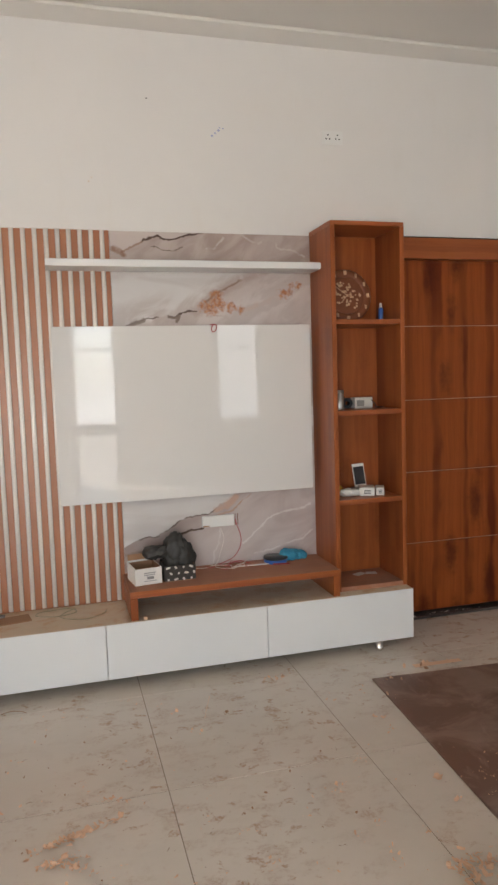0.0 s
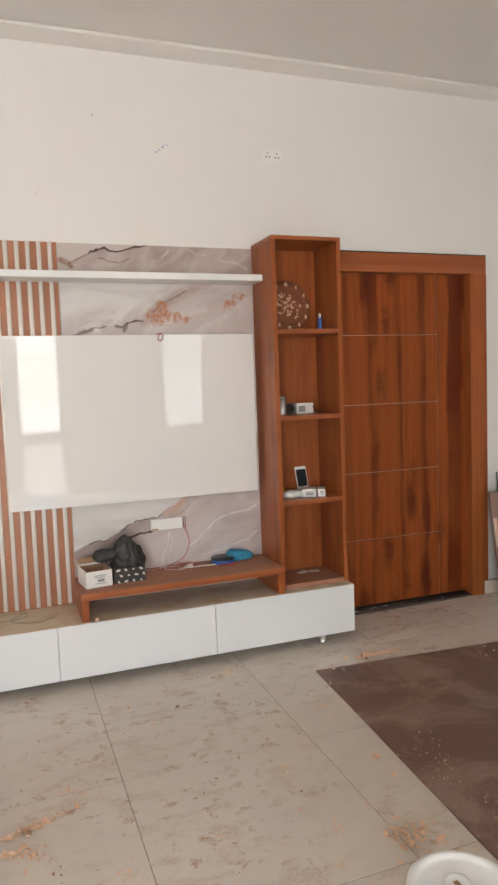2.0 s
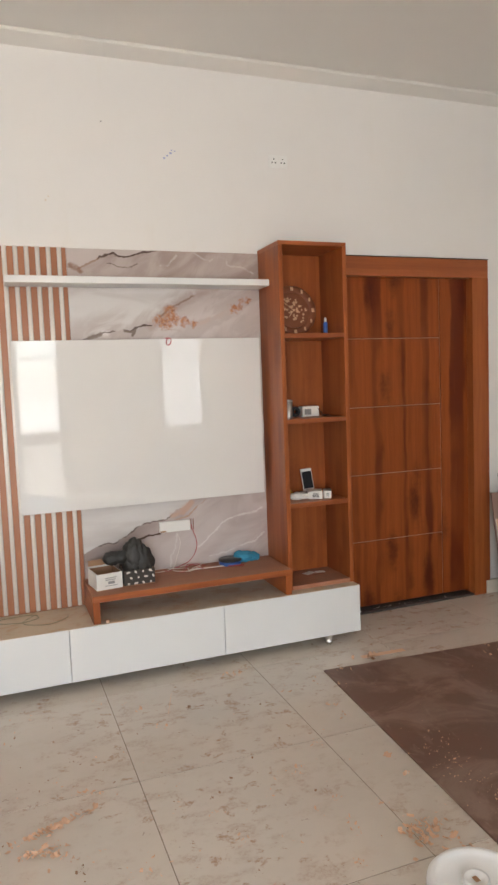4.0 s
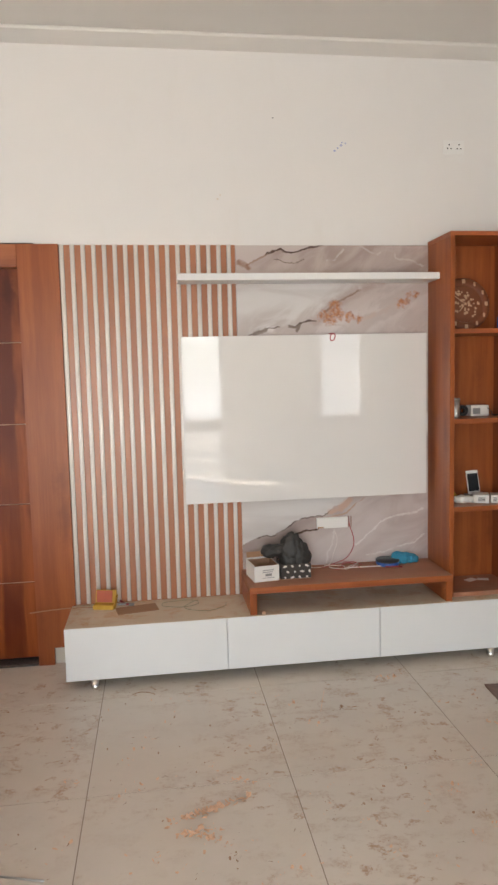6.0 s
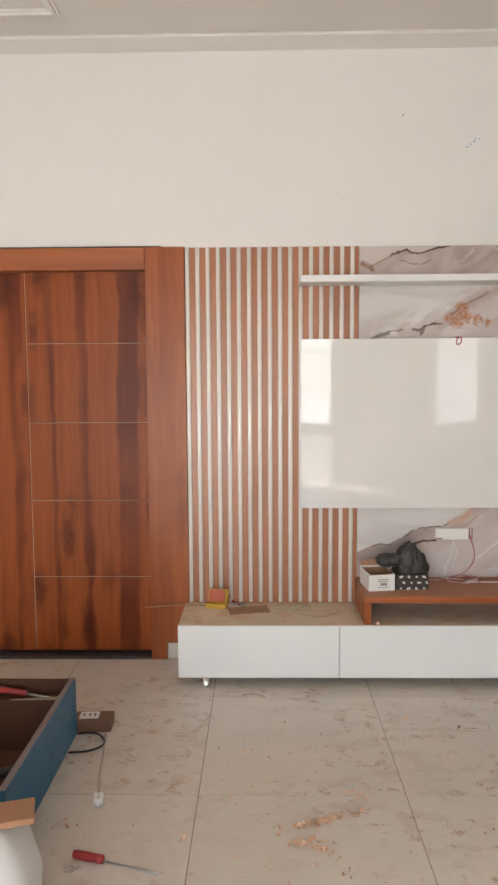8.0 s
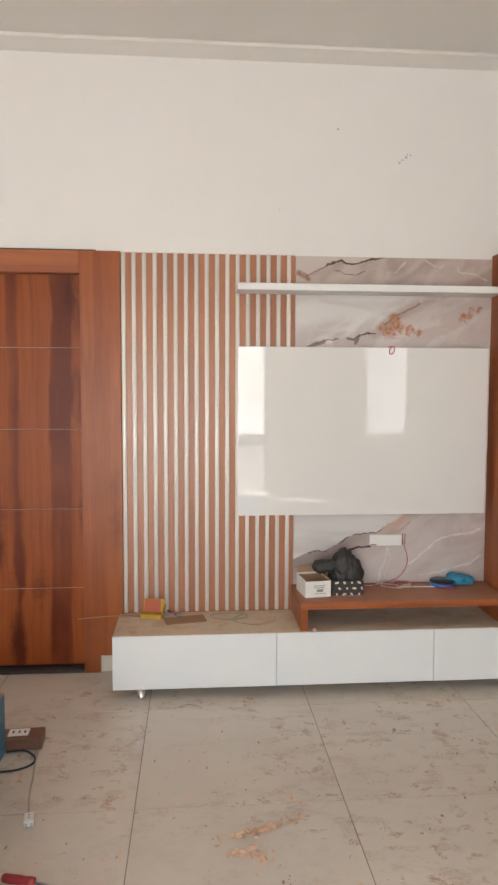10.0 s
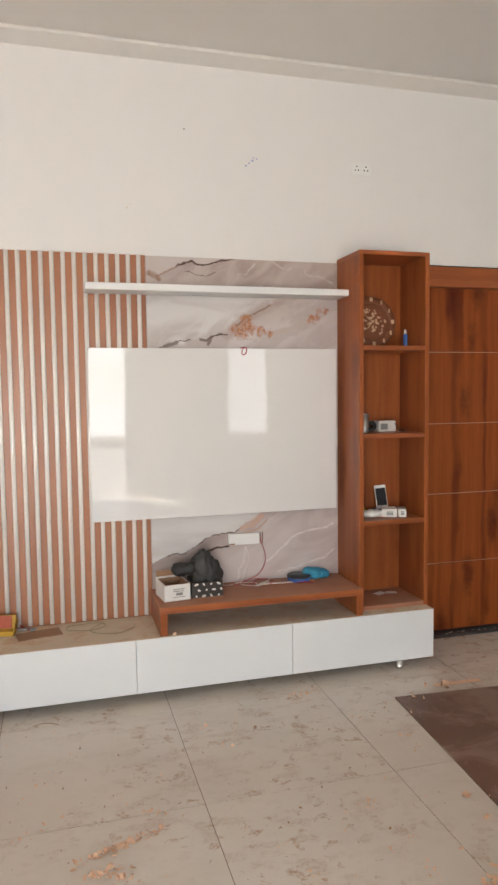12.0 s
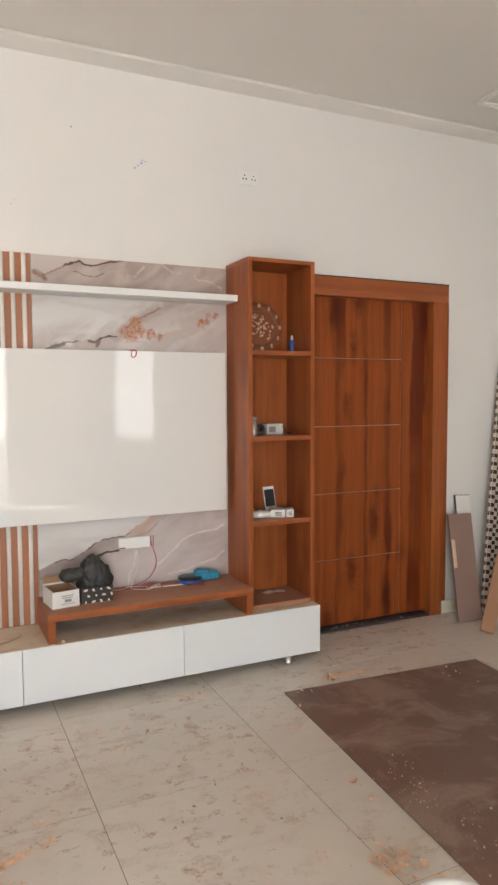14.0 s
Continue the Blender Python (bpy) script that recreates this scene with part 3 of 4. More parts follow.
# unseen boards added behind both doors so no sky light leaks under them
for n, (a, b) in enumerate(((-1.5, -0.1), (2.3, 3.6))):
    single("doorway_light_stop_%d" % (n + 1), box(a, 0.205, -0.05, b, 0.26, 2.4), WALL, "unseen board added behind the door to keep outside light out", "wall", "structure")


def window_unit(name, ox0, ox1, oz0, oz1, rails):
    """A slim frame with cross bars in an opening of the wall behind."""
    w = thing(name, "slim dark framed opening with cross bars", "window", ((ox0 + ox1) / 2, Y0 - 0.06, oz0), kind="structure")
    y0, y1 = Y0 - 0.07, Y0 - 0.03
    part("window_frame", box(ox0, y0, oz0, ox0 + 0.04, y1, oz1, 0.003), OLDWOOD, w)
    part("window_frame", box(ox1 - 0.04, y0, oz0, ox1, y1, oz1, 0.003), OLDWOOD, w)
    part("window_frame", box(ox0 + 0.04, y0, oz1 - 0.04, ox1 - 0.04, y1, oz1, 0.003), OLDWOOD, w)
    for z, h in rails:
        part("rail", box(ox0 + 0.04, y0, z, ox1 - 0.04, y1, z + h, 0.003), OLDWOOD, w)
    return w


window_unit("window_1", *OPENINGS[0], [(1.9, 0.05)])
window_unit("window_2", *OPENINGS[1], [(0.72, 0.16), (1.93, 0.03)])
window_3 = window_unit("window_3", *OPENINGS[2], [(0.86, 0.04), (1.93, 0.03)])
bm = box(2.97, -0.172 + Y0, 0.90, 3.56, -0.168 + Y0, 2.36)
for i in range(36):
    box(2.972, Y0 - 0.168, 0.905 + 0.04 * i, 3.558, Y0 - 0.160, 0.915 + 0.04 * i, bm=bm)
part("blind", bm, WHITE, window_3, "closed white blind")
single("ground", box(-60, -90, -0.16, 60, Y0 - 0.2, -0.10), PAVING, "weathered sunlit paving outside the openings", "ground", "structure")

# ---- slatted panel and marble panel ----
slats = thing("slat_panel", "walnut wall panel with seventeen white upright battens", "wall panel", (0.0, 0, 0.3))
part("backing", box(-0.002, -0.012, 0.25, 0.914, -0.001, 2.23, 0.001), WOOD_SLAT_HAZE, slats)
SLAT = [(-0.0118, -0.0125), (-0.0118, -0.022), (-0.0095, -0.027), (-0.004, -0.0295), (0.004, -0.0295), (0.0095, -0.027), (0.0118, -0.022), (0.0118, -0.0125)]
first = None
for i in range(17):
    x = 0.012 + 0.0542 * i
    if first is None:
        bm = bmesh.new()
        lo = [bm.verts.new((u, v, 0.326)) for u, v in SLAT]
        hi = [bm.verts.new((u, v, 2.229)) for u, v in SLAT]
        for k in range(len(SLAT)):
            bm.faces.new((lo[k], lo[(k + 1) % len(SLAT)], hi[(k + 1) % len(SLAT)], hi[k]))
        bm.faces.new(lo), bm.faces.new(hi)
        first = part("batten", bm, BATTEN, slats, "glossy white batten")
        for f in first.data.polygons:
            f.use_smooth = len(f.vertices) == 4
        first.location.x = x
    else:
        ob = new("batten", first.data)
        ob.parent = slats
        ob.location.x = x

onyx = thing("marble_panel", "pink-grey onyx marble panel with dark cracks and rust patches", "wall panel", (0, 0, 0))
for zone, z0, z1 in (("low", 0.31, 1.30), ("middle", 1.301, 2.042), ("top", 2.043, 2.228)):
    part("sheet", box(0.916, -0.014, z0, 1.992, -0.001, z1, 0.0005), marble(zone), onyx)

# ---- media cabinet ----
CT = 0.319
cab = thing("media_cabinet", "long low white media cabinet with three drawer fronts", "cabinet", (1.2, -0.18, 0.045))
part("carcass", box(-0.020, -0.358, 0.053, 2.399, -0.016, CT - 0.012, 0.001), WHITE, cab)
part("top", box(-0.021, -0.375, CT - 0.012, 2.400, -0.016, CT, 0.001), TOPLAM, cab, "dusty beige laminate top")
for a, b in ((-0.0222, 0.7805), (0.7835, 1.5815), (1.5845, 2.401)):
    part("drawer_front", box(a, -0.379, 0.051, b, -0.359, CT - 0.001, 0.0015), WHITE, cab, "plain white drawer front")
for x in (0.115, 2.205):
    for y in (-0.360, -0.06):
        part("foot", lathe([(0, 0.0525), (0.020, 0.0525), (0.020, 0.020), (0.0215, 0.018), (0.0215, 0.004), (0.019, 0.0), (0, 0.0)], (x, y, 0), 24), CHROME, cab, "chrome foot", True)

# ---- raised bench on the cabinet ----
BT = 0.461
bench = thing("tv_bench", "low walnut riser shelf, dusty on top, on the cabinet", "shelf", (1.45, -0.18, CT))
part("shelf_board", box(0.905, -0.362, BT - 0.033, 1.988, -0.017, BT, 0.002), WOOD_DUST, bench)
part("front_edge", box(0.905, -0.3645, BT - 0.033, 1.988, -0.3622, BT - 0.001, 0.0005), WOOD_X, bench)
for a in (0.905, 1.950):
    part("leg_panel", box(a, -0.3645, CT, a + 0.036, -0.017, BT - 0.0335, 0.002), WOOD_Z, bench)

# ---- tall open shelf ----
TF = -0.305
tall = thing("tall_shelf", "tall open walnut shelf unit with four compartments", "shelf", (2.2, -0.16, CT))
for a in (1.994, 2.381):
    part("side", box(a, TF, CT, a + 0.025, -0.001, 2.226, 0.0015), WOOD_Z, tall)
part("top_board", box(1.994, TF, 2.2265, 2.406, -0.001, 2.248, 0.0015), WOOD_X, tall)
part("back_board", box(2.0195, -0.02, CT + 0.001, 2.3805, -0.002, 2.225), WOOD_Z, tall)
part("bottom_board", box(2.0195, TF, CT, 2.3805, -0.021, CT + 0.024, 0.0015), WOOD_DUST, tall)
SHELVES = (0.810, 1.281, 1.752)
for z in SHELVES:
    part("shelf_board", box(2.0195, TF + 0.002, z - 0.026, 2.3805, -0.021, z, 0.0015), WOOD_X, tall)

# ---- white floating shelf and gloss panel ----
single("floating_shelf", box(0.598, -0.175, 2.025, 1.992, -0.0150, 2.060, 0.002), WHITE, "slim white floating shelf across the panels", "shelf")
tv = thing("gloss_panel", "large high-gloss cream panel for a television", "wall panel", (1.285, -0.03, 0.85))
part("face", box(0.608, -0.066, 0.851, 1.962, -0.048, 1.747, 0.0015, 2), GLOSS, tv)
part("batten_frame", box(0.65, -0.0478, 0.90, 1.92, -0.031, 1.70), WHITE, tv)

# ---- floor ----
floor = thing("floor", "dusty beige porcelain tile floor with wood shavings", "floor", (0, 0, 0), kind="structure")
part("bedding", box(X0, Y0, -0.06, X1, 0.2, -0.0018), GROUT, floor, "grey grout joints")
GX, GY, GX0, GY0, GAP = 0.7705, 0.785, 0.159, -1.275, 0.0017
tile_mesh = mesh_of("tile", box(GAP, GAP, -0.012, GX - GAP, GY - GAP, 0.0, 0.0004), TILE)


def floor_tiles():
    for i in range(-4, 8):
        for j in range(-8, 3):
            x, y = GX0 + i * GX, GY0 + j * GY
            if x > X1 or x + GX < X0 or y > 0.05 or y + GY < Y0:
                continue
            ob = new("tile", tile_mesh)
            ob.parent = floor
            ob.location = (x, y, 0)


# ---- brown sheet on the floor ----
sheet = local_thing("laminate_sheet", "scuffed dark brown laminate sheet lying on the tiles", "board", pose(2.006, -0.69, 0.0, 0, 0, -3.9))
part("board", box(0, -2.44, 0.0005, 1.185, 0, 0.009, 0.0015), SHEET, sheet)



# ---- marks and sockets on the wall ----
def wall_socket(x, z):
    t = thing("wall_socket", "white double socket plate set high on the wall", "socket", (x, 0, z))
    part("plate", box(x - 0.06, -0.007, z - 0.036, x + 0.06, -0.0005, z + 0.036, 0.003, 2), PLASTIC_W, t)
    for dx in (-0.028, 0.028):
        part("module", box(x + dx - 0.024, -0.010, z - 0.026, x + dx + 0.024, -0.0072, z + 0.026, 0.002), PLASTIC_W, t)
        for hx, hz in ((0, 0.012), (-0.010, -0.008), (0.010, -0.008)):
            bm = lathe([(0, 0), (0.0042, 0), (0.0042, 0.001), (0, 0.001)], (0, 0, 0), 10)
            part("pin_hole", turned(bm, Matrix.Translation((x + dx + hx, -0.0101, z + hz)) @ Matrix.Rotation(radians(90), 4, "X")), BLACK, t)


wall_socket(2.142, 2.757)


def wall_mark(name, spots, mat, label):
    bm = bmesh.new()
    for x, z, r in spots:
        m = Matrix.Translation((x, -0.0012, z)) @ Matrix.Diagonal((r, 0.0007, r * 0.8, 1))
        bmesh.ops.create_icosphere(bm, subdivisions=2, radius=1, matrix=m)
    return single(name, bm, mat, label, "mark", base=(spots[0][0], 0, spots[0][1]))


wall_mark("ink_mark", [(1.470, 2.728, 0.007), (1.487, 2.742, 0.006), (1.506, 2.757, 0.008), (1.512, 2.772, 0.005), (1.530, 2.768, 0.005)], INK, "small blue ink marks on the cream wall")
wall_mark("nail_hole", [(1.136, 2.891, 0.005)], GREY, "small dark nail hole in the wall")
wall_mark("scuff_mark", [(0.83, 2.47, 0.005), (0.845, 2.49, 0.004)], TOPLAM, "faint brown scuff on the wall")

# ---- plate and wires on the marble ----
plate = thing("wire_box", "white plastic wire box fixed to the marble panel", "electrical box", (1.445, -0.014, 0.69))
part("body", box(1.336, -0.034, 0.671, 1.512, -0.0145, 0.731, 0.003, 2), PLASTIC_W, plate)
part("cut_edge", box(1.338, -0.036, 0.673, 1.372, -0.0342, 0.681, 0.001), CARD_B, plate, "torn brown edge")
for dx in (0.0, 0.014):
    part("wire_stub", box(1.520 + dx, -0.022, 0.670, 1.523 + dx, -0.0145, 0.732, 0.001), CLOCKWOOD, plate, "thin brown stub")
single("red_cable", tube([(1.522, -0.024, 0.70), (1.526, -0.026, 0.675), (1.545, -0.03, 0.615), (1.545, -0.032, 0.566), (1.523, -0.035, 0.520), (1.488, -0.04, 0.490), (1.43, -0.05, BT + 0.012), (1.37, -0.08, BT + 0.003), (1.34, -0.07, BT + 0.003)], 0.0022), RED_WIRE, "thin red wire hanging down to the bench", "wire", base=(1.5, -0.03, BT), smooth=True)
single("white_cable", tube([(1.44, -0.020, 0.652), (1.452, -0.026, 0.60), (1.43, -0.03, 0.53), (1.40, -0.05, BT + 0.01), (1.33, -0.08, BT + 0.003), (1.28, -0.07, BT + 0.003)], 0.0016), WHITE_WIRE, "thin white wire hanging from the box", "wire", base=(1.4, -0.03, BT), smooth=True)
for i, mat in enumerate((RED_WIRE, WHITE_WIRE, RED_WIRE, WHITE_WIRE)):
    rr = random.Random(20 + i)
    pts = [(1.38 + 0.035 * k + rr.uniform(-0.03, 0.03), -0.10 + rr.uniform(-0.05, 0.05), BT + 0.003 + max(0.0, rr.uniform(-0.02, 0.03))) for k in range(6)]
    single("wire_tangle", tube(pts, 0.002), mat, "loose tangled thin wires on the bench", "wire", base=(1.46, -0.1, BT), group="loose wires", smooth=True)

hook = []
for k in range(15):
    a = 2 * math.pi * k / 14
    hook.append((1.429 + 0.013 * math.sin(a) + 0.004 * math.cos(a), -0.069 + 0.001 * k / 14, 1.732 + 0.019 * math.cos(a)))
hook = [(1.412, -0.045, 1.7485), (1.418, -0.062, 1.751)] + hook
single("wire_loop", tube(hook, 0.0028, n=3), RED_WIRE, "small red wire loop over the panel's top edge", "wire", base=(1.42, -0.06, 1.747), smooth=True)


# ---- things on the bench ----
def open_carton(name, label, m, w, d, h, outer, inner):
    t = local_thing(name, label, "box", m)
    k = 0.003
    part("base", box(0, 0, 0, w, d, k), inner, t)
    for a in ((0, 0, k, w, k, h), (0, d - k, k, w, d, h * 1.1), (0, k, k, k, d - k, h * 1.06), (w - k, k, k, w, d - k, h)):
        part("side", box(*a, 0.0006), outer, t)
    for a in ((k, k + 0.0003, k, w - k, k + 0.0012, h - 0.001), (k, d - k - 0.0012, k, w - k, d - k - 0.0003, h - 0.001),
              (k + 0.0003, k + 0.0015, k, k + 0.0012, d - k - 0.0015, h - 0.001), (w - k - 0.0012, k + 0.0015, k, w - k - 0.0003, d - k - 0.0015, h - 0.001)):
        part("lining", box(*a), inner, t)
    return t


wb = open_carton("white_carton", "open white carton with brown inside on the bench", pose(0.940, -0.285, BT, 0, 0, 8), 0.136, 0.16, 0.086, CARD_W, CARD_B)
for i, (a, b, z0, z1) in enumerate(((0.045, 0.105, 0.060, 0.064), (0.045, 0.10, 0.050, 0.054), (0.06, 0.095, 0.030, 0.044), (0.045, 0.11, 0.020, 0.023))):
    part("print_bar", box(a, -0.0009, z0, b, -0.0002, z1), GREY, wb)
part("flap", turned(box(0.004, 0, 0, 0.134, 0.03, 0.002), Matrix.Translation((0, 0.157, 0.095)) @ Matrix.Rotation(radians(74), 4, "X")), CARD_B, wb, "raised brown flap")

db = open_carton("patterned_carton", "black carton with white leaf pattern on the bench", pose(1.086, -0.258, BT, 0, 0, 1), 0.162, 0.13, 0.08, DARKCARD, CARD_B)
leaf = None
for r in range(3):
    for c in range(4):
        bm = bmesh.new()
        m = Matrix.Translation((0.022 + c * 0.039 + (0.014 if r % 2 else 0), -0.0006, 0.014 + r * 0.026 + 0.004 * ((c * 3 + r) % 3 - 1))) @ Matrix.Rotation(radians((c * 67 + r * 113) % 160 - 80), 4, "Y") @ Matrix.Diagonal((0.009 + 0.003 * ((r * 7 + c * 5) % 3 - 1), 0.0006, 0.0058, 1))
        bmesh.ops.create_icosphere(bm, subdivisions=2, radius=1, matrix=m)
        for v in bm.verts:
            v.co.x = min(v.co.x, 0.159)
        part("leaf_print", bm, LEAFPRINT, db)


def crumpled(name, lumps, mat, label, category, base, amp=0.012, seed=0.0):
    """A crumpled soft thing: lumps of (centre, radii) with folds."""
    bm = bmesh.new()
    for c, r in lumps:
        made = bmesh.ops.create_icosphere(bm, subdivisions=4, radius=1)["verts"]
        for v in made:
            d = v.co.normalized()
            q = d * 1.6 + Vector((seed + c[0] * 9, c[1] * 9, c[2] * 9))
            f = 1 + amp * 12 * (abs(noise.noise(q * 1.3)) - 0.2) + amp * 7 * (0.3 - abs(noise.noise(q * 3.1))) + amp * 3 * noise.noise(q * 7)
            v.co = Vector((c[0] + d.x * r[0] * f, c[1] + d.y * r[1] * f, max(base[2] + 0.001, c[2] + d.z * r[2] * f)))
    return single(name, bm, mat, label, category, base=base, smooth=True)


crumpled("plastic_bag", [((1.158, -0.185, 0.600), (0.058, 0.048, 0.094)), ((1.192, -0.185, 0.555), (0.064, 0.050, 0.095)), ((1.150, -0.185, 0.545), (0.056, 0.048, 0.075)), ((1.043, -0.19, 0.602), (0.052, 0.030, 0.036)), ((1.09, -0.19, 0.603), (0.042, 0.032, 0.034))],
         BLACK_BAG, "crumpled black plastic bag in the patterned carton", "bag", (1.165, -0.185, BT + 0.004), 0.026)
crumpled("cleaning_cloth", [((1.815, -0.075, BT + 0.026), (0.06, 0.04, 0.030)), ((1.865, -0.07, BT + 0.02), (0.045, 0.035, 0.026)), ((1.79, -0.06, BT + 0.034), (0.03, 0.03, 0.026))],
         TEAL, "crumpled turquoise cloth on the bench", "cloth", (1.83, -0.07, BT), 0.03, 3.0)
tin = thing("round_tin", "round tin with black lid and blue side", "tin", (1.722, -0.095, BT))
part("tin_body", lathe([(0, 0), (0.060, 0), (0.064, 0.006), (0.064, 0.022), (0, 0.022)], (1.722, -0.095, BT), 36), BLUE, tin, "blue tin side", True)
part("lid", lathe([(0, 0.0222), (0.066, 0.0222), (0.067, 0.027), (0.064, 0.032), (0.0, 0.0325)], (1.722, -0.095, BT), 36), BLACK, tin, "matt black lid", True)
single("plastic_strip", turned(box(0, -0.004, 0, 0.27, 0.004, 0.006, 0.001), pose(1.478, -0.118, BT + 0.0005, 0, 0, -3)), WHITE_WIRE, "thin white plastic strip on the bench", "strip", base=(1.478, -0.118, BT))
pen = tube([(1.69, -0.150, BT + 0.005), (1.78, -0.172, BT + 0.005)], 0.0045, 10, 1)
single("red_pencil", pen, RED, "red pencil lying on the bench", "pencil", base=(1.73, -0.16, BT))
single("wood_cube", box(0.966, -0.366, CT + 0.0005, 0.982, -0.352, CT + 0.015, 0.001), CHIP, "tiny pale wood block by the bench leg", "wood block", base=(0.974, -0.333, CT))

# ---- things on the cabinet ----
yb = local_thing("yellow_carton", "open yellow carton with red print on the cabinet", "box", pose(0.095, -0.112, CT, 0, 0, -14))
part("tray", box(0, 0, 0.0005, 0.112, 0.05, 0.024, 0.001), YELLOW, yb)
part("lid", turned(box(0, 0, 0, 0.112, 0.004, 0.068, 0.001), Matrix.Translation((0, 0.048, 0.024)) @ Matrix.Rotation(radians(-14), 4, "X")), YELLOW, yb)
part("printed_card", turned(box(0.006, -0.004, 0.002, 0.092, -0.0005, 0.064, 0.001), Matrix.Translation((0, 0.048, 0.024)) @ Matrix.Rotation(radians(-14), 4, "X")), REDCARD, yb, "red and orange printed card")
part("end_flap", turned(box(0, 0, 0, 0.003, 0.045, 0.05), Matrix.Translation((0.1125, 0.003, 0.022)) @ Matrix.Rotation(radians(12), 4, "Y")), YELLOW, yb)
pl = thing("pliers", "small grey pliers with dark grips", "pliers", (0.27, -0.06, CT))
part("grip", tube([(0.235, -0.045, CT + 0.02), (0.255, -0.06, CT + 0.008), (0.285, -0.085, CT + 0.007)], 0.006, 8), RED, pl, "dull red grip", True)
part("grip", tube([(0.225, -0.07, CT + 0.007), (0.255, -0.07, CT + 0.008), (0.29, -0.075, CT + 0.007)], 0.006, 8), GREY, pl, "", True)
part("jaws", box(0.282, -0.094, CT + 0.001, 0.312, -0.07, CT + 0.012, 0.003), GREY, pl)
single("card_strip", turned(box(0, -0.055, 0, 0.215, 0.055, 0.004, 0.001), pose(0.222, -0.172, CT + 0.0005, 0, 0, 11)), CARD_B, "brown cardboard offcut on the cabinet", "cardboard", base=(0.3, -0.16, CT))


def coil(cx, cy, rx, ry, turns, seed):
    rr = random.Random(seed)
    pts = []
    for k in range(int(turns * 12)):
        a = k * math.pi / 6
        pts.append((cx + rx * math.cos(a) * rr.uniform(0.92, 1.05), cy + ry * math.sin(a) * rr.uniform(0.92, 1.05), CT + 0.003 + 0.002 * (k % 3) + 0.003 * (k // 12)))
    return pts


single("green_cable", tube(coil(0.56, -0.12, 0.10, 0.055, 1.2, 1) + coil(0.69, -0.16, 0.115, 0.10, 1.1, 2)[6:], 0.0018, 5, 4), GREEN_WIRE, "loosely coiled thin green wire on the cabinet", "wire", base=(0.6, -0.14, CT), smooth=True)
single("thin_stick", tube([(0.13, -0.09, CT + 0.004), (-0.05, -0.07, CT + 0.004), (-0.235, -0.085, CT - 0.004)], 0.003, 6, 2), PALEWOOD, "thin wooden stick over the cabinet end", "stick", base=(0.0, -0.08, CT))

# ---- things in the tall shelf ----
def clock(m):
    t = local_thing("wall_clock", "carved dark wood clock with gilt numbers, leaning in the shelf", "clock", m)
    up = Matrix.Rotation(radians(90), 4, "X")
    part("rim", turned(lathe([(0.094, 0), (0.130, 0), (0.134, 0.006), (0.128, 0.013), (0.112, 0.010), (0.098, 0.013), (0.094, 0.006), (0.094, 0)], (0, 0, 0), 40), up), CLOCKWOOD, t, "", True)
    part("dial", turned(lathe([(0, 0.002), (0.0935, 0.002), (0.0935, 0.007), (0, 0.009)], (0, 0, 0), 40), up), CLOCKWOOD, t)
    rr = random.Random(4)
    for k in range(12):
        a = 2 * math.pi * k / 12
        w = 0.005 if k % 3 else 0.008
        bm = box(-w, -0.016, -0.010, w, -0.0115, 0.010, 0.001)
        part("numeral_bar", turned(bm, Matrix.Translation((0.1135 * math.sin(a), 0, 0.116 * math.cos(a)))), BRASS, t)
    for k in range(46):
        a, r = rr.uniform(0, 6.283), 0.076 * math.sqrt(rr.random())
        s = rr.uniform(0.0035, 0.0065)
        bm = box(-s, -0.012, -s, s, -0.0092, s, 0.001)
        part("gilt_chip", turned(bm, Matrix.Translation((r * math.sin(a), 0, r * math.cos(a))) @ Matrix.Rotation(rr.uniform(0, 3), 4, "Y")), BRASS, t)
    part("pointer", turned(box(-0.0015, -0.0145, 0, 0.0015, -0.0125, 0.075), Matrix.Rotation(radians(-52), 4, "Y")), BRASS, t)
    part("pointer", turned(box(-0.002, -0.0148, 0, 0.002, -0.0126, 0.05), Matrix.Rotation(radians(-140), 4, "Y")), BRASS, t)
    return t


clock(pose(2.178, -0.066, SHELVES[2] + 0.1465, -9, 0, 0) @ Matrix.Scale(1.09, 4))
glue = thing("glue_bottle", "small blue glue bottle with white cap", "bottle", (2.345, -0.15, SHELVES[2]))
part("bottle", lathe([(0, 0), (0.012, 0), (0.013, 0.006), (0.013, 0.066), (0.008, 0.074), (0, 0.074)], (2.345, -0.15, SHELVES[2]), 18), BLUE, glue, "", True)
part("cap", lathe([(0, 0.0742), (0.008, 0.0742), (0.006, 0.098), (0, 0.1)], (2.345, -0.15, SHELVES[2]), 18), PLASTIC_W, glue, "", True)

Z2 = SHELVES[1]
can = thing("steel_can", "small bright steel can in the shelf", "can", (2.083, -0.17, Z2))
part("can_body", lathe([(0, 0), (0.024, 0), (0.025, 0.003), (0.025, 0.093), (0, 0.093)], (2.083, -0.17, Z2), 24), STEEL, can, "", True)
part("lid", lathe([(0, 0.0932), (0.0255, 0.0932), (0.0255, 0.102), (0.02, 0.105), (0, 0.105)], (2.083, -0.17, Z2), 24), STEEL, can, "", True)
single("tape_roll", turned(lathe([(0.013, 0), (0.030, 0), (0.030, 0.03), (0.013, 0.03), (0.013, 0)], (0, 0, 0), 24), Matrix.Translation((2.155, -0.085, Z2 + 0.031)) @ Matrix.Rotation(radians(90), 4, "X")), BLACK, "small roll of black tape on edge", "tape", base=(2.155, -0.1, Z2))
sb = thing("small_carton", "small white and grey carton in the shelf", "box", (2.242, -0.11, Z2))
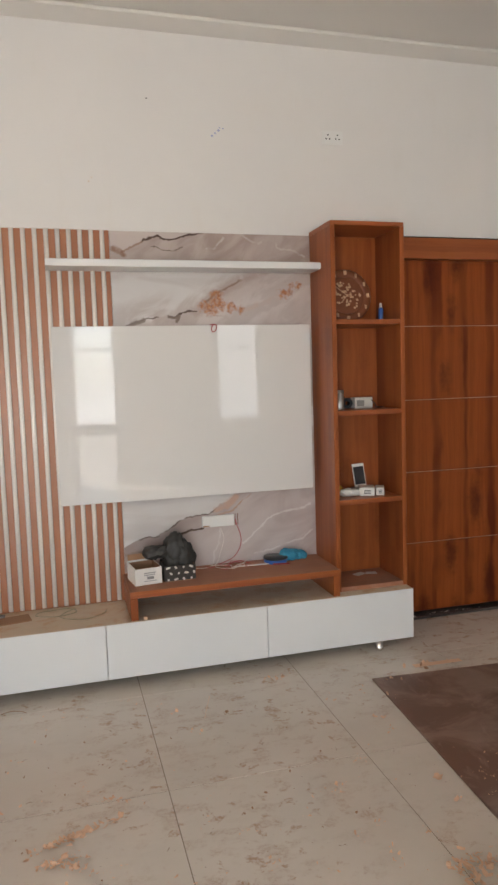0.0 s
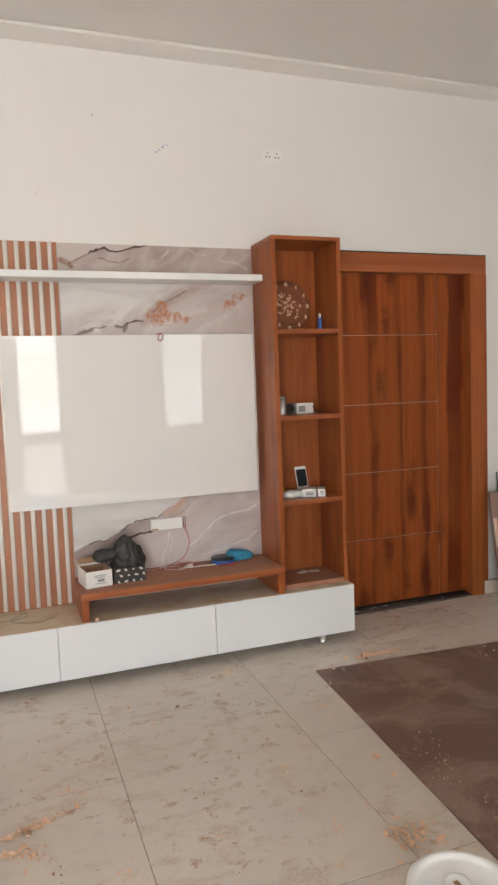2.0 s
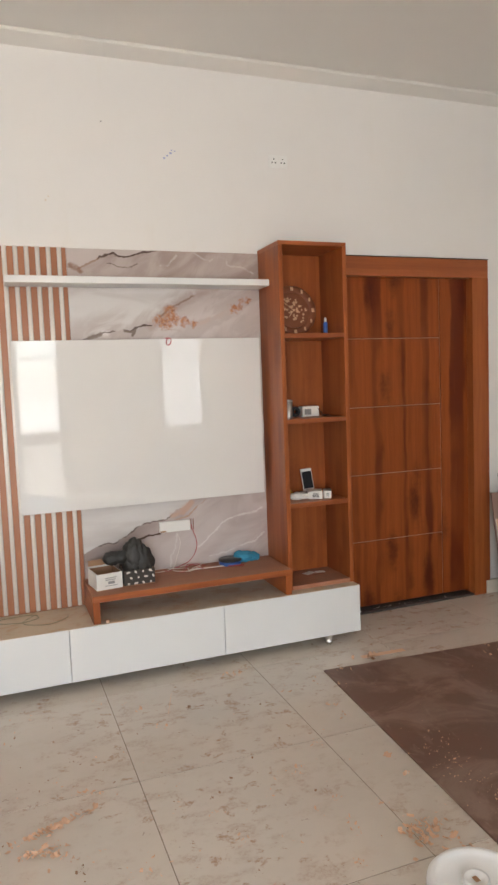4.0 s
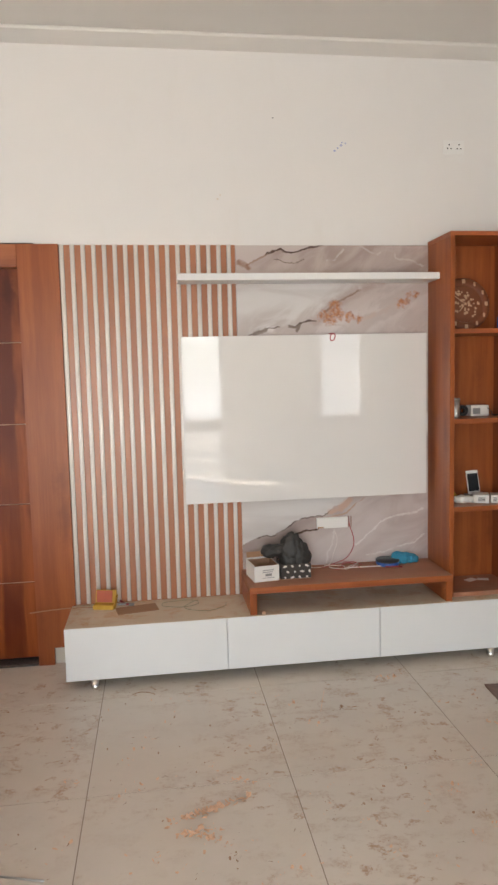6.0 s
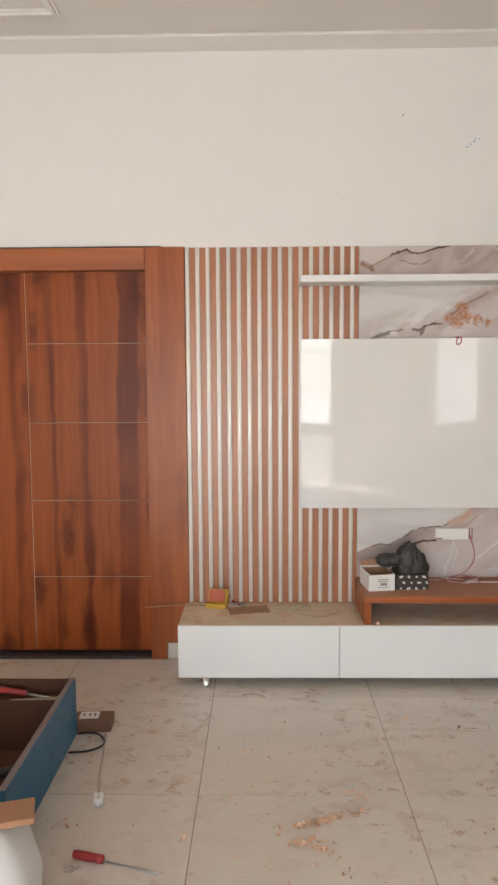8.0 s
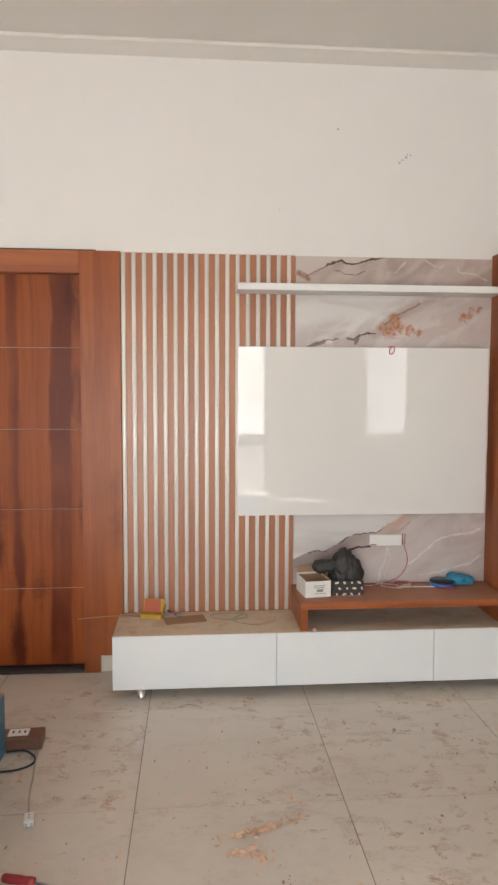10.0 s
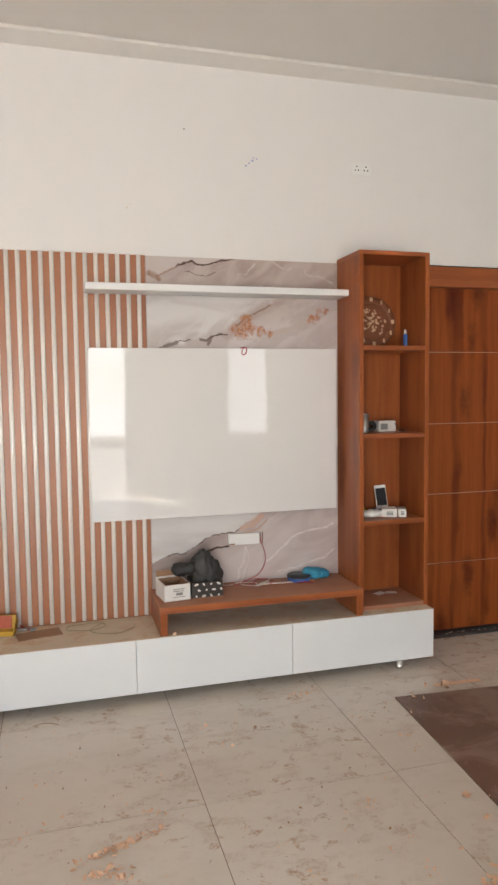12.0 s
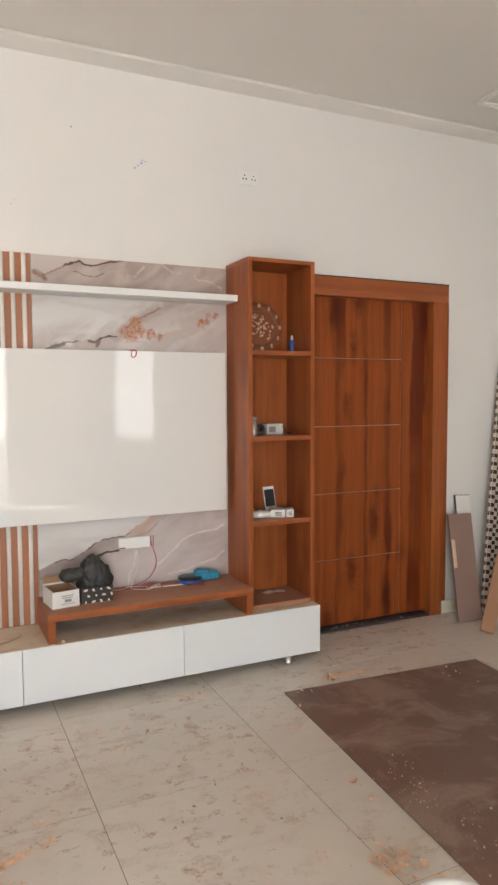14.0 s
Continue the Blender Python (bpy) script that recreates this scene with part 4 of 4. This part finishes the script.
part("carton", box(2.190, -0.135, Z2 + 0.0005, 2.296, -0.075, Z2 + 0.060, 0.002), CARD_W, sb)
part("picture", box(2.202, -0.1362, Z2 + 0.012, 2.245, -0.1352, Z2 + 0.045, 0.0003), GREY, sb, "grey printed patch")
single("dark_cable", tube([(2.275, -0.12, Z2 + 0.062), (2.30, -0.145, Z2 + 0.03), (2.31, -0.16, Z2 + 0.004), (2.345, -0.15, Z2 + 0.004), (2.365, -0.12, Z2 + 0.004), (2.33, -0.10, Z2 + 0.004)], 0.0025, 6), BLACK, "short black cable over the small carton", "wire", base=(2.31, -0.13, Z2), smooth=True)

Z3 = SHELVES[0]
ph = local_thing("phone", "white mobile phone leaning on the shelf back", "phone", pose(2.246, -0.068, Z3 + 0.022, -12, -4, -6))
part("shell", box(-0.034, -0.008, 0.0, 0.034, 0.0, 0.135, 0.003, 2), PLASTIC_W, ph)
part("screen", box(-0.030, -0.0088, 0.017, 0.030, -0.0082, 0.118, 0.0002), GLASS_DARK, ph, "black screen")
part("home_button", turned(lathe([(0, 0), (0.005, 0), (0.005, 0.0006), (0, 0.0006)], (0, 0, 0), 14), Matrix.Translation((0, -0.0081, 0.009)) @ Matrix.Rotation(radians(90), 4, "X")), PLASTIC_W, ph)
single("grey_case", box(2.20, -0.078, Z3 + 0.0005, 2.30, -0.03, Z3 + 0.021, 0.003), GREY, "flat grey case under the phone", "case", base=(2.25, -0.055, Z3))
for x, y, w, d, h, a in ((2.188, -0.175, 0.082, 0.09, 0.046, -22), (2.276, -0.20, 0.044, 0.09, 0.044, -24)):
    t = local_thing("small_white_box", "small white printed carton on the shelf", "box", pose(x, y, Z3, 0, 0, a), "small cartons")
    part("carton", box(0, -0.045, 0.0005, w, d - 0.045, h, 0.0015), CARD_W, t)
    for k in range(3):
        part("print_bar", box(w * 0.3, -0.0458, 0.012 + 0.008 * k, w * 0.75, -0.0451, 0.016 + 0.008 * k), BLACK, t)
crumpled("foil_packet", [((2.115, -0.19, Z3 + 0.020), (0.045, 0.035, 0.022)), ((2.155, -0.19, Z3 + 0.018), (0.035, 0.03, 0.020))], CARD_W, "crumpled pale foil packet", "packet", (2.13, -0.19, Z3), 0.03, 6.0)
crumpled("yellow_sponge", [((2.075, -0.12, Z3 + 0.028), (0.04, 0.03, 0.028))], YELLOW, "yellow sponge at the shelf back", "sponge", (2.075, -0.12, Z3), 0.01, 8.0)
for x, y, a, w, d in ((2.19, -0.14, 25, 0.07, 0.045), (2.25, -0.12, -15, 0.06, 0.04)):
    single("paper_slip", turned(box(0, 0, 0, w, d, 0.0012), pose(x, y, CT + 0.0248, 0, 0, a)), CARD_W, "scrap of white paper in the shelf", "paper", base=(x, y, CT + 0.024), group="paper scraps")

# ---- boards leaning by the door ----
wbd = local_thing("white_offcut", "white laminate offcut leaning on the wall", "board", pose(3.645, -0.195, 0.0, -11, 2.4, 0))
part("board", box(0, 0, 0, 0.125, 0.009, 0.83, 0.0008), CARD_W, wbd)
part("dark_edge", box(-0.002, -0.0005, 0, -0.0002, 0.0095, 0.832), BLACK_TRIM, wbd)
part("dark_edge", box(-0.002, -0.0005, 0.8302, 0.127, 0.0095, 0.833), BLACK_TRIM, wbd)
ply = local_thing("brown_offcut", "pinkish brown laminate board leaning on the wall", "board", pose(3.553, -0.222, 0.0, -13, 1.6, -4))
part("board", box(0, -0.014, 0.003, 0.19, 0, 0.715, 0.001), PLY, ply)
part("label_strip", box(0.010, -0.0152, 0.355, 0.032, -0.0142, 0.54), CHIP, ply, "pale peeled strip")
part("label_edge", box(0.007, -0.0155, 0.350, 0.0098, -0.0142, 0.545), CARD_W, ply)

mos = local_thing("mosaic_board", "tall board of brown and white mosaic leaning on the wall", "board", pose(3.768, -0.215, 0.0, -5.8, 10.0, 0))
part("backing", box(0, 0, 0.005, 0.42, 0.022, 1.95, 0.001), CARD_W, mos)
rr = random.Random(9)
for tone, mat in ((0, OLDWOOD), (1, MOSAIC), (2, CARD_B)):
    bm = bmesh.new()
    rr = random.Random(9)
    for j in range(68):
        for i in range(14):
            pick = rr.random()
            kind = (i + j) % 2 if i < 3 else (0 if pick < 0.3 else 1 if pick < 0.7 else 2)
            if kind == tone:
                x, z = 0.002 + i * 0.03, 0.01 + j * 0.0285
                box(x, -0.005 - 0.002 * pick, z, x + 0.028, -0.0002, z + 0.0265, bm=bm)
    tagged(part("mosaic", bm, mat, mos), kind="stuff")
bm = bmesh.new()
for j in range(0, 68, 2):
    box(-0.003, 0.002, 0.01 + j * 0.0285, -0.0002, 0.020, 0.0365 + j * 0.0285, bm=bm)
part("edge_tiles", bm, CLOCKWOOD, mos)
pk = Vector((0.26, 0.125, 0.46)).normalized()
ax = Vector((0.80, -0.60, 0.0))
ax = (ax - ax.dot(pk) * pk).normalized()
nm = pk.cross(ax)
mp = Matrix(((ax.x, nm.x, pk.x, 3.555), (ax.y, nm.y, pk.y, -0.425), (ax.z, nm.z, pk.z, 0.03), (0, 0, 0, 1)))
plank = local_thing("timber_plank", "narrow raw timber plank leaning on the mosaic board", "plank", mp)
part("plank_body", box(0, -0.02, -0.02, 0.085, 0, 1.05, 0.002), PALEWOOD, plank)

# ---- tool chest and floor clutter ----
CX0, CX1, CY0, CY1, CH = -1.06, -0.412, -1.66, -0.835, 0.25
chest = thing("tool_chest", "worn blue wooden tool chest standing open", "tool box", (-0.7, -1.25, 0))
part("side", box(CX1 - 0.02, CY0, 0.001, CX1, CY1, CH, 0.002), BLUEPAINT, chest, "worn blue painted side")
part("side", box(CX0, CY0, 0.001, CX0 + 0.02, CY1, CH, 0.002), BLUEPAINT, chest, "worn blue painted side")
part("end", box(CX0 + 0.021, CY1 - 0.02, 0.001, CX1 - 0.021, CY1, CH, 0.002), OLDWOOD, chest)
part("end", box(CX0 + 0.021, CY0, 0.001, CX1 - 0.021, CY0 + 0.02, CH, 0.002), OLDWOOD, chest)
part("base", box(CX0 + 0.021, CY0 + 0.021, 0.002, CX1 - 0.021, CY1 - 0.021, 0.016), OLDWOOD, chest)
part("tray_floor", box(CX0 + 0.021, CY1 - 0.15, CH - 0.075, CX1 - 0.021, CY1 - 0.021, CH - 0.062), OLDWOOD, chest)
part("divider", box(CX0 + 0.021, CY1 - 0.165, 0.017, CX1 - 0.021, CY1 - 0.151, CH - 0.025, 0.002), OLDWOOD, chest)
for x in (CX1 - 0.012, CX0 + 0.012):
    part("rim", box(x - 0.011, CY0, CH + 0.0005, x + 0.011, CY1, CH + 0.005, 0.001), GREY, chest, "grey worn rim")
TZ = CH - 0.062
sd = thing("chisel", "chisel with a red handle in the tray", "chisel", (-0.62, -0.9, TZ))
part("handle", tube([(-0.74, -0.90, TZ + 0.045), (-0.60, -0.915, TZ + 0.030)], 0.014, 10, 1), RED, sd, "", True)
part("blade", tube([(-0.60, -0.915, TZ + 0.030), (-0.45, -0.93, TZ + 0.012)], 0.005, 8, 1), STEEL, sd, "", True)
single("file_tool", tube([(-0.66, -0.955, TZ + 0.012), (-0.455, -0.925, TZ + 0.012)], 0.011, 8, 1), GREEN_WIRE, "green handled file in the chest tray", "file", base=(-0.5, -0.94, TZ))
for k, (x, y, a) in enumerate(((-0.62, -1.2, 20), (-0.75, -1.35, 70), (-0.55, -1.42, -40))):
    single("old_tool", turned(box(-0.12, -0.02, 0, 0.12, 0.02, 0.03, 0.006), pose(x, y, 0.017, 0, 0, a)), (BLACK, GREY, RED)[k], "dark hand tool lying in the chest", "tool", base=(x, y, 0.017), group="tools in the chest")
single("timber_offcut", turned(box(-0.25, -0.05, 0, 0.25, 0.05, 0.018, 0.002), pose(-0.47, -1.99, 0.348, 0, 0, 17)), PALEWOOD, "brown timber offcut lying on the white sack", "board", base=(-0.47, -1.99, 0.348))

bm = lathe([(0, 0.001), (0.15, 0.001), (0.19, 0.03), (0.20, 0.16), (0.185, 0.27), (0.13, 0.33), (0.06, 0.345), (0, 0.34)], (-0.42, -1.95, 0), 40)
for v in bm.verts:
    q = Vector((v.co.x * 9, v.co.y * 9, v.co.z * 5))
    k = 0.018 * noise.noise(q)
    v.co.x += k * (1 if v.co.z > 0.01 else 0)
    v.co.y += k * (1 if v.co.z > 0.01 else 0)
single("white_sack", bm, SACK, "full white woven sack standing on the tiles", "sack", base=(-0.42, -1.95, 0), smooth=True)

ext = local_thing("extension_board", "wooden extension board with white socket plate", "extension board", pose(-0.442, -0.832, 0.0, 0, 0, 3))
part("wooden_box", box(0, 0, 0.001, 0.175, 0.105, 0.048, 0.003), BOARDWOOD, ext)
part("socket_plate", box(0.03, 0.03, 0.0482, 0.115, 0.09, 0.053, 0.002), PLASTIC_W, ext, "white socket plate")
for x in (0.05, 0.075, 0.098):
    part("socket_hole", box(x - 0.004, 0.05, 0.0532, x + 0.004, 0.07, 0.0538), BLACK, ext)
single("black_cable", tube([(-0.405, -0.858, 0.012), (-0.36, -0.846, 0.010), (-0.318, -0.850, 0.007), (-0.278, -0.90, 0.006), (-0.281, -0.95, 0.006), (-0.329, -0.987, 0.006), (-0.405, -1.000, 0.006)], 0.0042, 8), BLACK, "black cable looped on the tiles", "cable", base=(-0.3, -0.93, 0), smooth=True)
single("grey_cable", tube([(-0.285, -0.836, 0.006), (-0.270, -0.93, 0.005), (-0.255, -1.03, 0.004), (-0.243, -1.14, 0.004), (-0.229, -1.215, 0.004), (-0.208, -1.305, 0.012)], 0.0032, 6), CABLE_GREY, "thin grey cable leading to a plug", "cable", base=(-0.22, -1.1, 0), smooth=True)
pg = local_thing("plug", "white two-pin plug lying on the tiles", "plug", pose(-0.206, -1.305, 0, 0, 0, -80))
part("body", box(0, -0.017, 0.001, 0.050, 0.017, 0.026, 0.006, 2), PLASTIC_W, pg)
for x in (0.016, 0.032):
    part("screw", lathe([(0, 0.0262), (0.0035, 0.0262), (0.0035, 0.0268), (0, 0.0270)], (x, 0, 0), 10), GREY, pg, "dark plug screw")
for y in (-0.009, 0.009):
    part("pin", tube([(0.050, y, 0.013), (0.068, y, 0.013)], 0.0026, 8, 1), STEEL, pg, "steel pin")
sc = local_thing("screwdriver", "long screwdriver with a red handle on the tiles", "screwdriver", pose(-0.214, -1.622, 0, 0, 0, -14.5))
turn = Matrix.Translation((0, 0, 0.0155)) @ Matrix.Rotation(radians(90), 4, "Y")
part("handle", turned(lathe([(0, 0), (0.011, 0.001), (0.014, 0.008), (0.0145, 0.06), (0.012, 0.075), (0.0145, 0.09), (0.013, 0.105), (0, 0.106)], (0, 0, 0), 14), turn), RED, sc, "red plastic handle", True)
part("shaft", turned(lathe([(0, 0.106), (0.0034, 0.106), (0.0034, 0.275), (0.0042, 0.288), (0.001, 0.296), (0, 0.296)], (0, 0, 0), 10), Matrix.Translation((0, 0, 0.0155)) @ Matrix.Rotation(radians(92.2), 4, "Y")), STEEL, sc, "steel shaft", True)

ring = [(-0.214 + 0.017 * math.cos(k * math.pi / 8), -1.675 + 0.014 * math.sin(k * math.pi / 8), 0.003) for k in range(17)]
single("wire_ring", tube(ring, 0.0024, 6, 1), STEEL, "small bent wire ring on the tiles", "ring", base=(-0.214, -1.675, 0), smooth=True)

BX, BY, BH, BR = 1.545, -2.47, 0.25, 0.128
bucket = thing("paint_bucket", "white plastic paint bucket with its lid on", "bucket", (BX, BY, 0))
part("pail", lathe([(0, 0.001), (0.105, 0.001), (0.108, 0.006), (BR - 0.006, BH - 0.04), (BR, BH - 0.038), (BR, BH - 0.03), (BR - 0.006, BH - 0.028), (BR - 0.004, BH - 0.012), (0, BH - 0.013)], (BX, BY, 0), 48), PLASTIC_W, bucket, "", True)
lidp = part("lid", lathe([(0, BH - 0.008), (BR - 0.03, BH - 0.008), (BR - 0.022, BH - 0.002), (BR - 0.016, BH + 0.003), (BR - 0.004, BH + 0.003), (BR + 0.002, BH - 0.004), (BR + 0.003, BH - 0.018), (BR - 0.001, BH - 0.019)], (BX, BY, 0), 48), PLASTIC_W, bucket, "", True)
part("spout_cap", lathe([(0, BH - 0.002), (0.022, BH - 0.002), (0.026, BH + 0.003), (0.033, BH + 0.003), (0.034, BH - 0.0075)], (BX - 0.005, BY + 0.012, 0), 30), PLASTIC_W, lidp, "", True)
part("spout_slot", box(BX - 0.012, BY + 0.002, BH - 0.0015, BX + 0.002, BY + 0.022, BH + 0.0005, 0.001), CARD_B, lidp, "brown slot in the cap")


# ---- wood shavings and dust ----
def shaving(bm, x, y, z, s, rr):
    """One curled shaving."""
    a, bend, w = rr.uniform(0, 6.283), rr.uniform(0.3, 2.2), s * rr.uniform(0.2, 0.75)
    steps = 4
    tilt = Matrix.Translation((x, y, z + 0.002)) @ Matrix.Rotation(a, 4, "Z") @ Matrix.Rotation(rr.uniform(-0.5, 0.5), 4, "X")
    last, made = None, []
    for k in range(steps + 1):
        u = k / steps
        px, pz = s * math.sin(bend * u) / bend, s * (1 - math.cos(bend * u)) / bend
        wk = w * (0.35 + 0.65 * math.sin(math.pi * (0.12 + 0.76 * u))) * rr.uniform(0.75, 1.2)
        row = [bm.verts.new(tilt @ Vector((px + s * rr.uniform(-0.07, 0.07), sgn * wk / 2, pz * 0.7))) for sgn in (-1, 1)]
        if last:
            bm.faces.new((last[0], last[1], row[1], row[0]))
        last = row
        made += row
    for v in made:
        v.co.z = max(v.co.z, z + 0.0008)


def shavings(name, piles, mat, label, seed, z=0.0):
    rr = random.Random(seed)
    bm = bmesh.new()
    for x, y, sx, sy, ang, count, size in piles:
        for k in range(count):
            u, v = rr.gauss(0, sx), rr.gauss(0, sy)
            shaving(bm, x + u * math.cos(ang) - v * math.sin(ang), y + u * math.sin(ang) + v * math.cos(ang), z + 0.2 * size * rr.random() ** 2 * (count > 15), size * (0.3 + 1.0 * rr.random() ** 1.5), rr)
    ob = single(name, bm, mat, label, "shavings", "stuff", base=(piles[0][0], piles[0][1], z))
    return ob


HEAPS = [(0.6, -1.435, 0.07, 0.01, 0.35, 90, 0.024), (0.565, -1.56, 0.045, 0.018, -0.2, 60, 0.022), (1.735, -1.945, 0.042, 0.034, 0.6, 80, 0.026), (1.8, -2.04, 0.04, 0.03, 0, 8, 0.03),
         (0.72, -1.28, 0.05, 0.012, -0.4, 26, 0.018), (0.3, -1.28, 0.05, 0.015, 0.6, 16, 0.016), (1.055, -0.69, 0.02, 0.012, 0.3, 10, 0.02), (1.62, -0.51, 0.04, 0.015, 0.1, 14, 0.022)]
EDGES = [(2.1, -0.735, 0.02, 0.012, 0, 8, 0.035), (2.02, -0.93, 0.015, 0.03, 0.2, 8, 0.035), (1.87, -1.02, 0.02, 0.015, 0, 4, 0.03), (1.9, -1.13, 0.03, 0.015, 0, 5, 0.03),
         (1.87, -1.51, 0.01, 0.01, 0, 3, 0.03), (1.87, -1.66, 0.02, 0.02, 0, 4, 0.03), (2.36, -0.61, 0.06, 0.015, 0.1, 9, 0.03)]
TRACES = [(0.1, -1.16, 0.03, 0.02, 0, 5, 0.016), (-0.33, -1.46, 0.03, 0.02, 0, 8, 0.024), (0.62, -0.6, 0.2, 0.03, 0, 7, 0.014), (-0.33, -1.02, 0.02, 0.03, 0, 6, 0.018),
         (0.75, -1.75, 0.25, 0.12, 0, 22, 0.014), (1.2, -1.6, 0.3, 0.2, 0, 20, 0.012), (0.45, -1.0, 0.3, 0.25, 0, 26, 0.012), (1.5, -1.2, 0.3, 0.3, 0, 16, 0.012)]


def scatter(count, x0, x1, y0, y1, seed, size):
    """Small loose clusters trodden over the tiles."""
    rr = random.Random(seed)
    out = []
    for k in range(count):
        w = rr.uniform(0.010, 0.045)
        out.append((rr.uniform(x0, x1), rr.uniform(y0, y1), w, w * rr.uniform(0.25, 0.6), rr.uniform(-1.5, 1.5), rr.randint(3, 11), size * rr.uniform(0.7, 1.3)))
    return out


shavings("wood_shavings", HEAPS + EDGES + TRACES + scatter(34, -0.15, 1.75, -2.1, -1.15, 31, 0.014) + scatter(10, -0.2, 2.3, -1.1, -0.5, 32, 0.014), CHIP, "pale curled wood shavings scattered on the tiles", 3)
shavings("wood_debris", [(1.29, -0.785, 0.035, 0.008, 0.1, 14, 0.018), (0.6, -1.3, 0.5, 0.4, 0, 60, 0.012), (1.5, -1.0, 0.5, 0.4, 0, 30, 0.011), (0.2, -0.75, 0.35, 0.2, 0, 22, 0.012), (2.34, -0.63, 0.02, 0.02, 0, 3, 0.05), (0.1, -1.55, 0.15, 0.1, 0, 10, 0.012), (3.0, -0.05, 0.35, 0.012, 0, 20, 0.016)] + scatter(12, -0.25, 1.85, -2.1, -0.6, 41, 0.011),
         CHIP_D, "dark splinters and crumbs on the tiles", 5)
shavings("plaster_crumbs", [(2.75, 0.0, 0.12, 0.008, 0, 16, 0.02), (3.2, 0.0, 0.15, 0.008, 0, 10, 0.014)], CARD_W, "white plaster crumbs on the dark threshold", 11, 0.0145)
shavings("sheet_crumbs", [(2.06, -1.62, 0.035, 0.10, 0.1, 70, 0.009), (2.10, -1.95, 0.10, 0.14, 0, 110, 0.009), (2.13, -1.50, 0.05, 0.06, 0, 16, 0.012), (2.8, -0.85, 0.1, 0.05, 0, 5, 0.02), (2.5, -1.4, 0.4, 0.3, 0, 25, 0.006), (3.05, -1.0, 0.1, 0.1, 0, 3, 0.02)],
         CHIP, "pale sawdust crumbs on the brown sheet", 7, 0.0095)
single("veneer_strip", turned(box(0, 0, 0, 0.26, 0.035, 0.0012), pose(2.27, -0.63, 0.0005, 0, 0, -2)), CHIP, "pinkish veneer strip on the tiles", "strip", base=(2.27, -0.63, 0))
single("curled_wire", tube([(0.30, -0.47, 0.003), (0.345, -0.455, 0.004), (0.39, -0.47, 0.003), (0.41, -0.49, 0.003)], 0.0016, 6), CHIP_D, "short curl of dark wire under the cabinet", "wire", base=(0.36, -0.47, 0), smooth=True)
single("wood_sliver", tube([(1.16, -0.80, 0.003), (1.225, -0.60, 0.003)], 0.0012, 5, 1), CHIP, "thin wood sliver on the tiles", "sliver", base=(1.19, -0.7, 0))

floor_tiles()
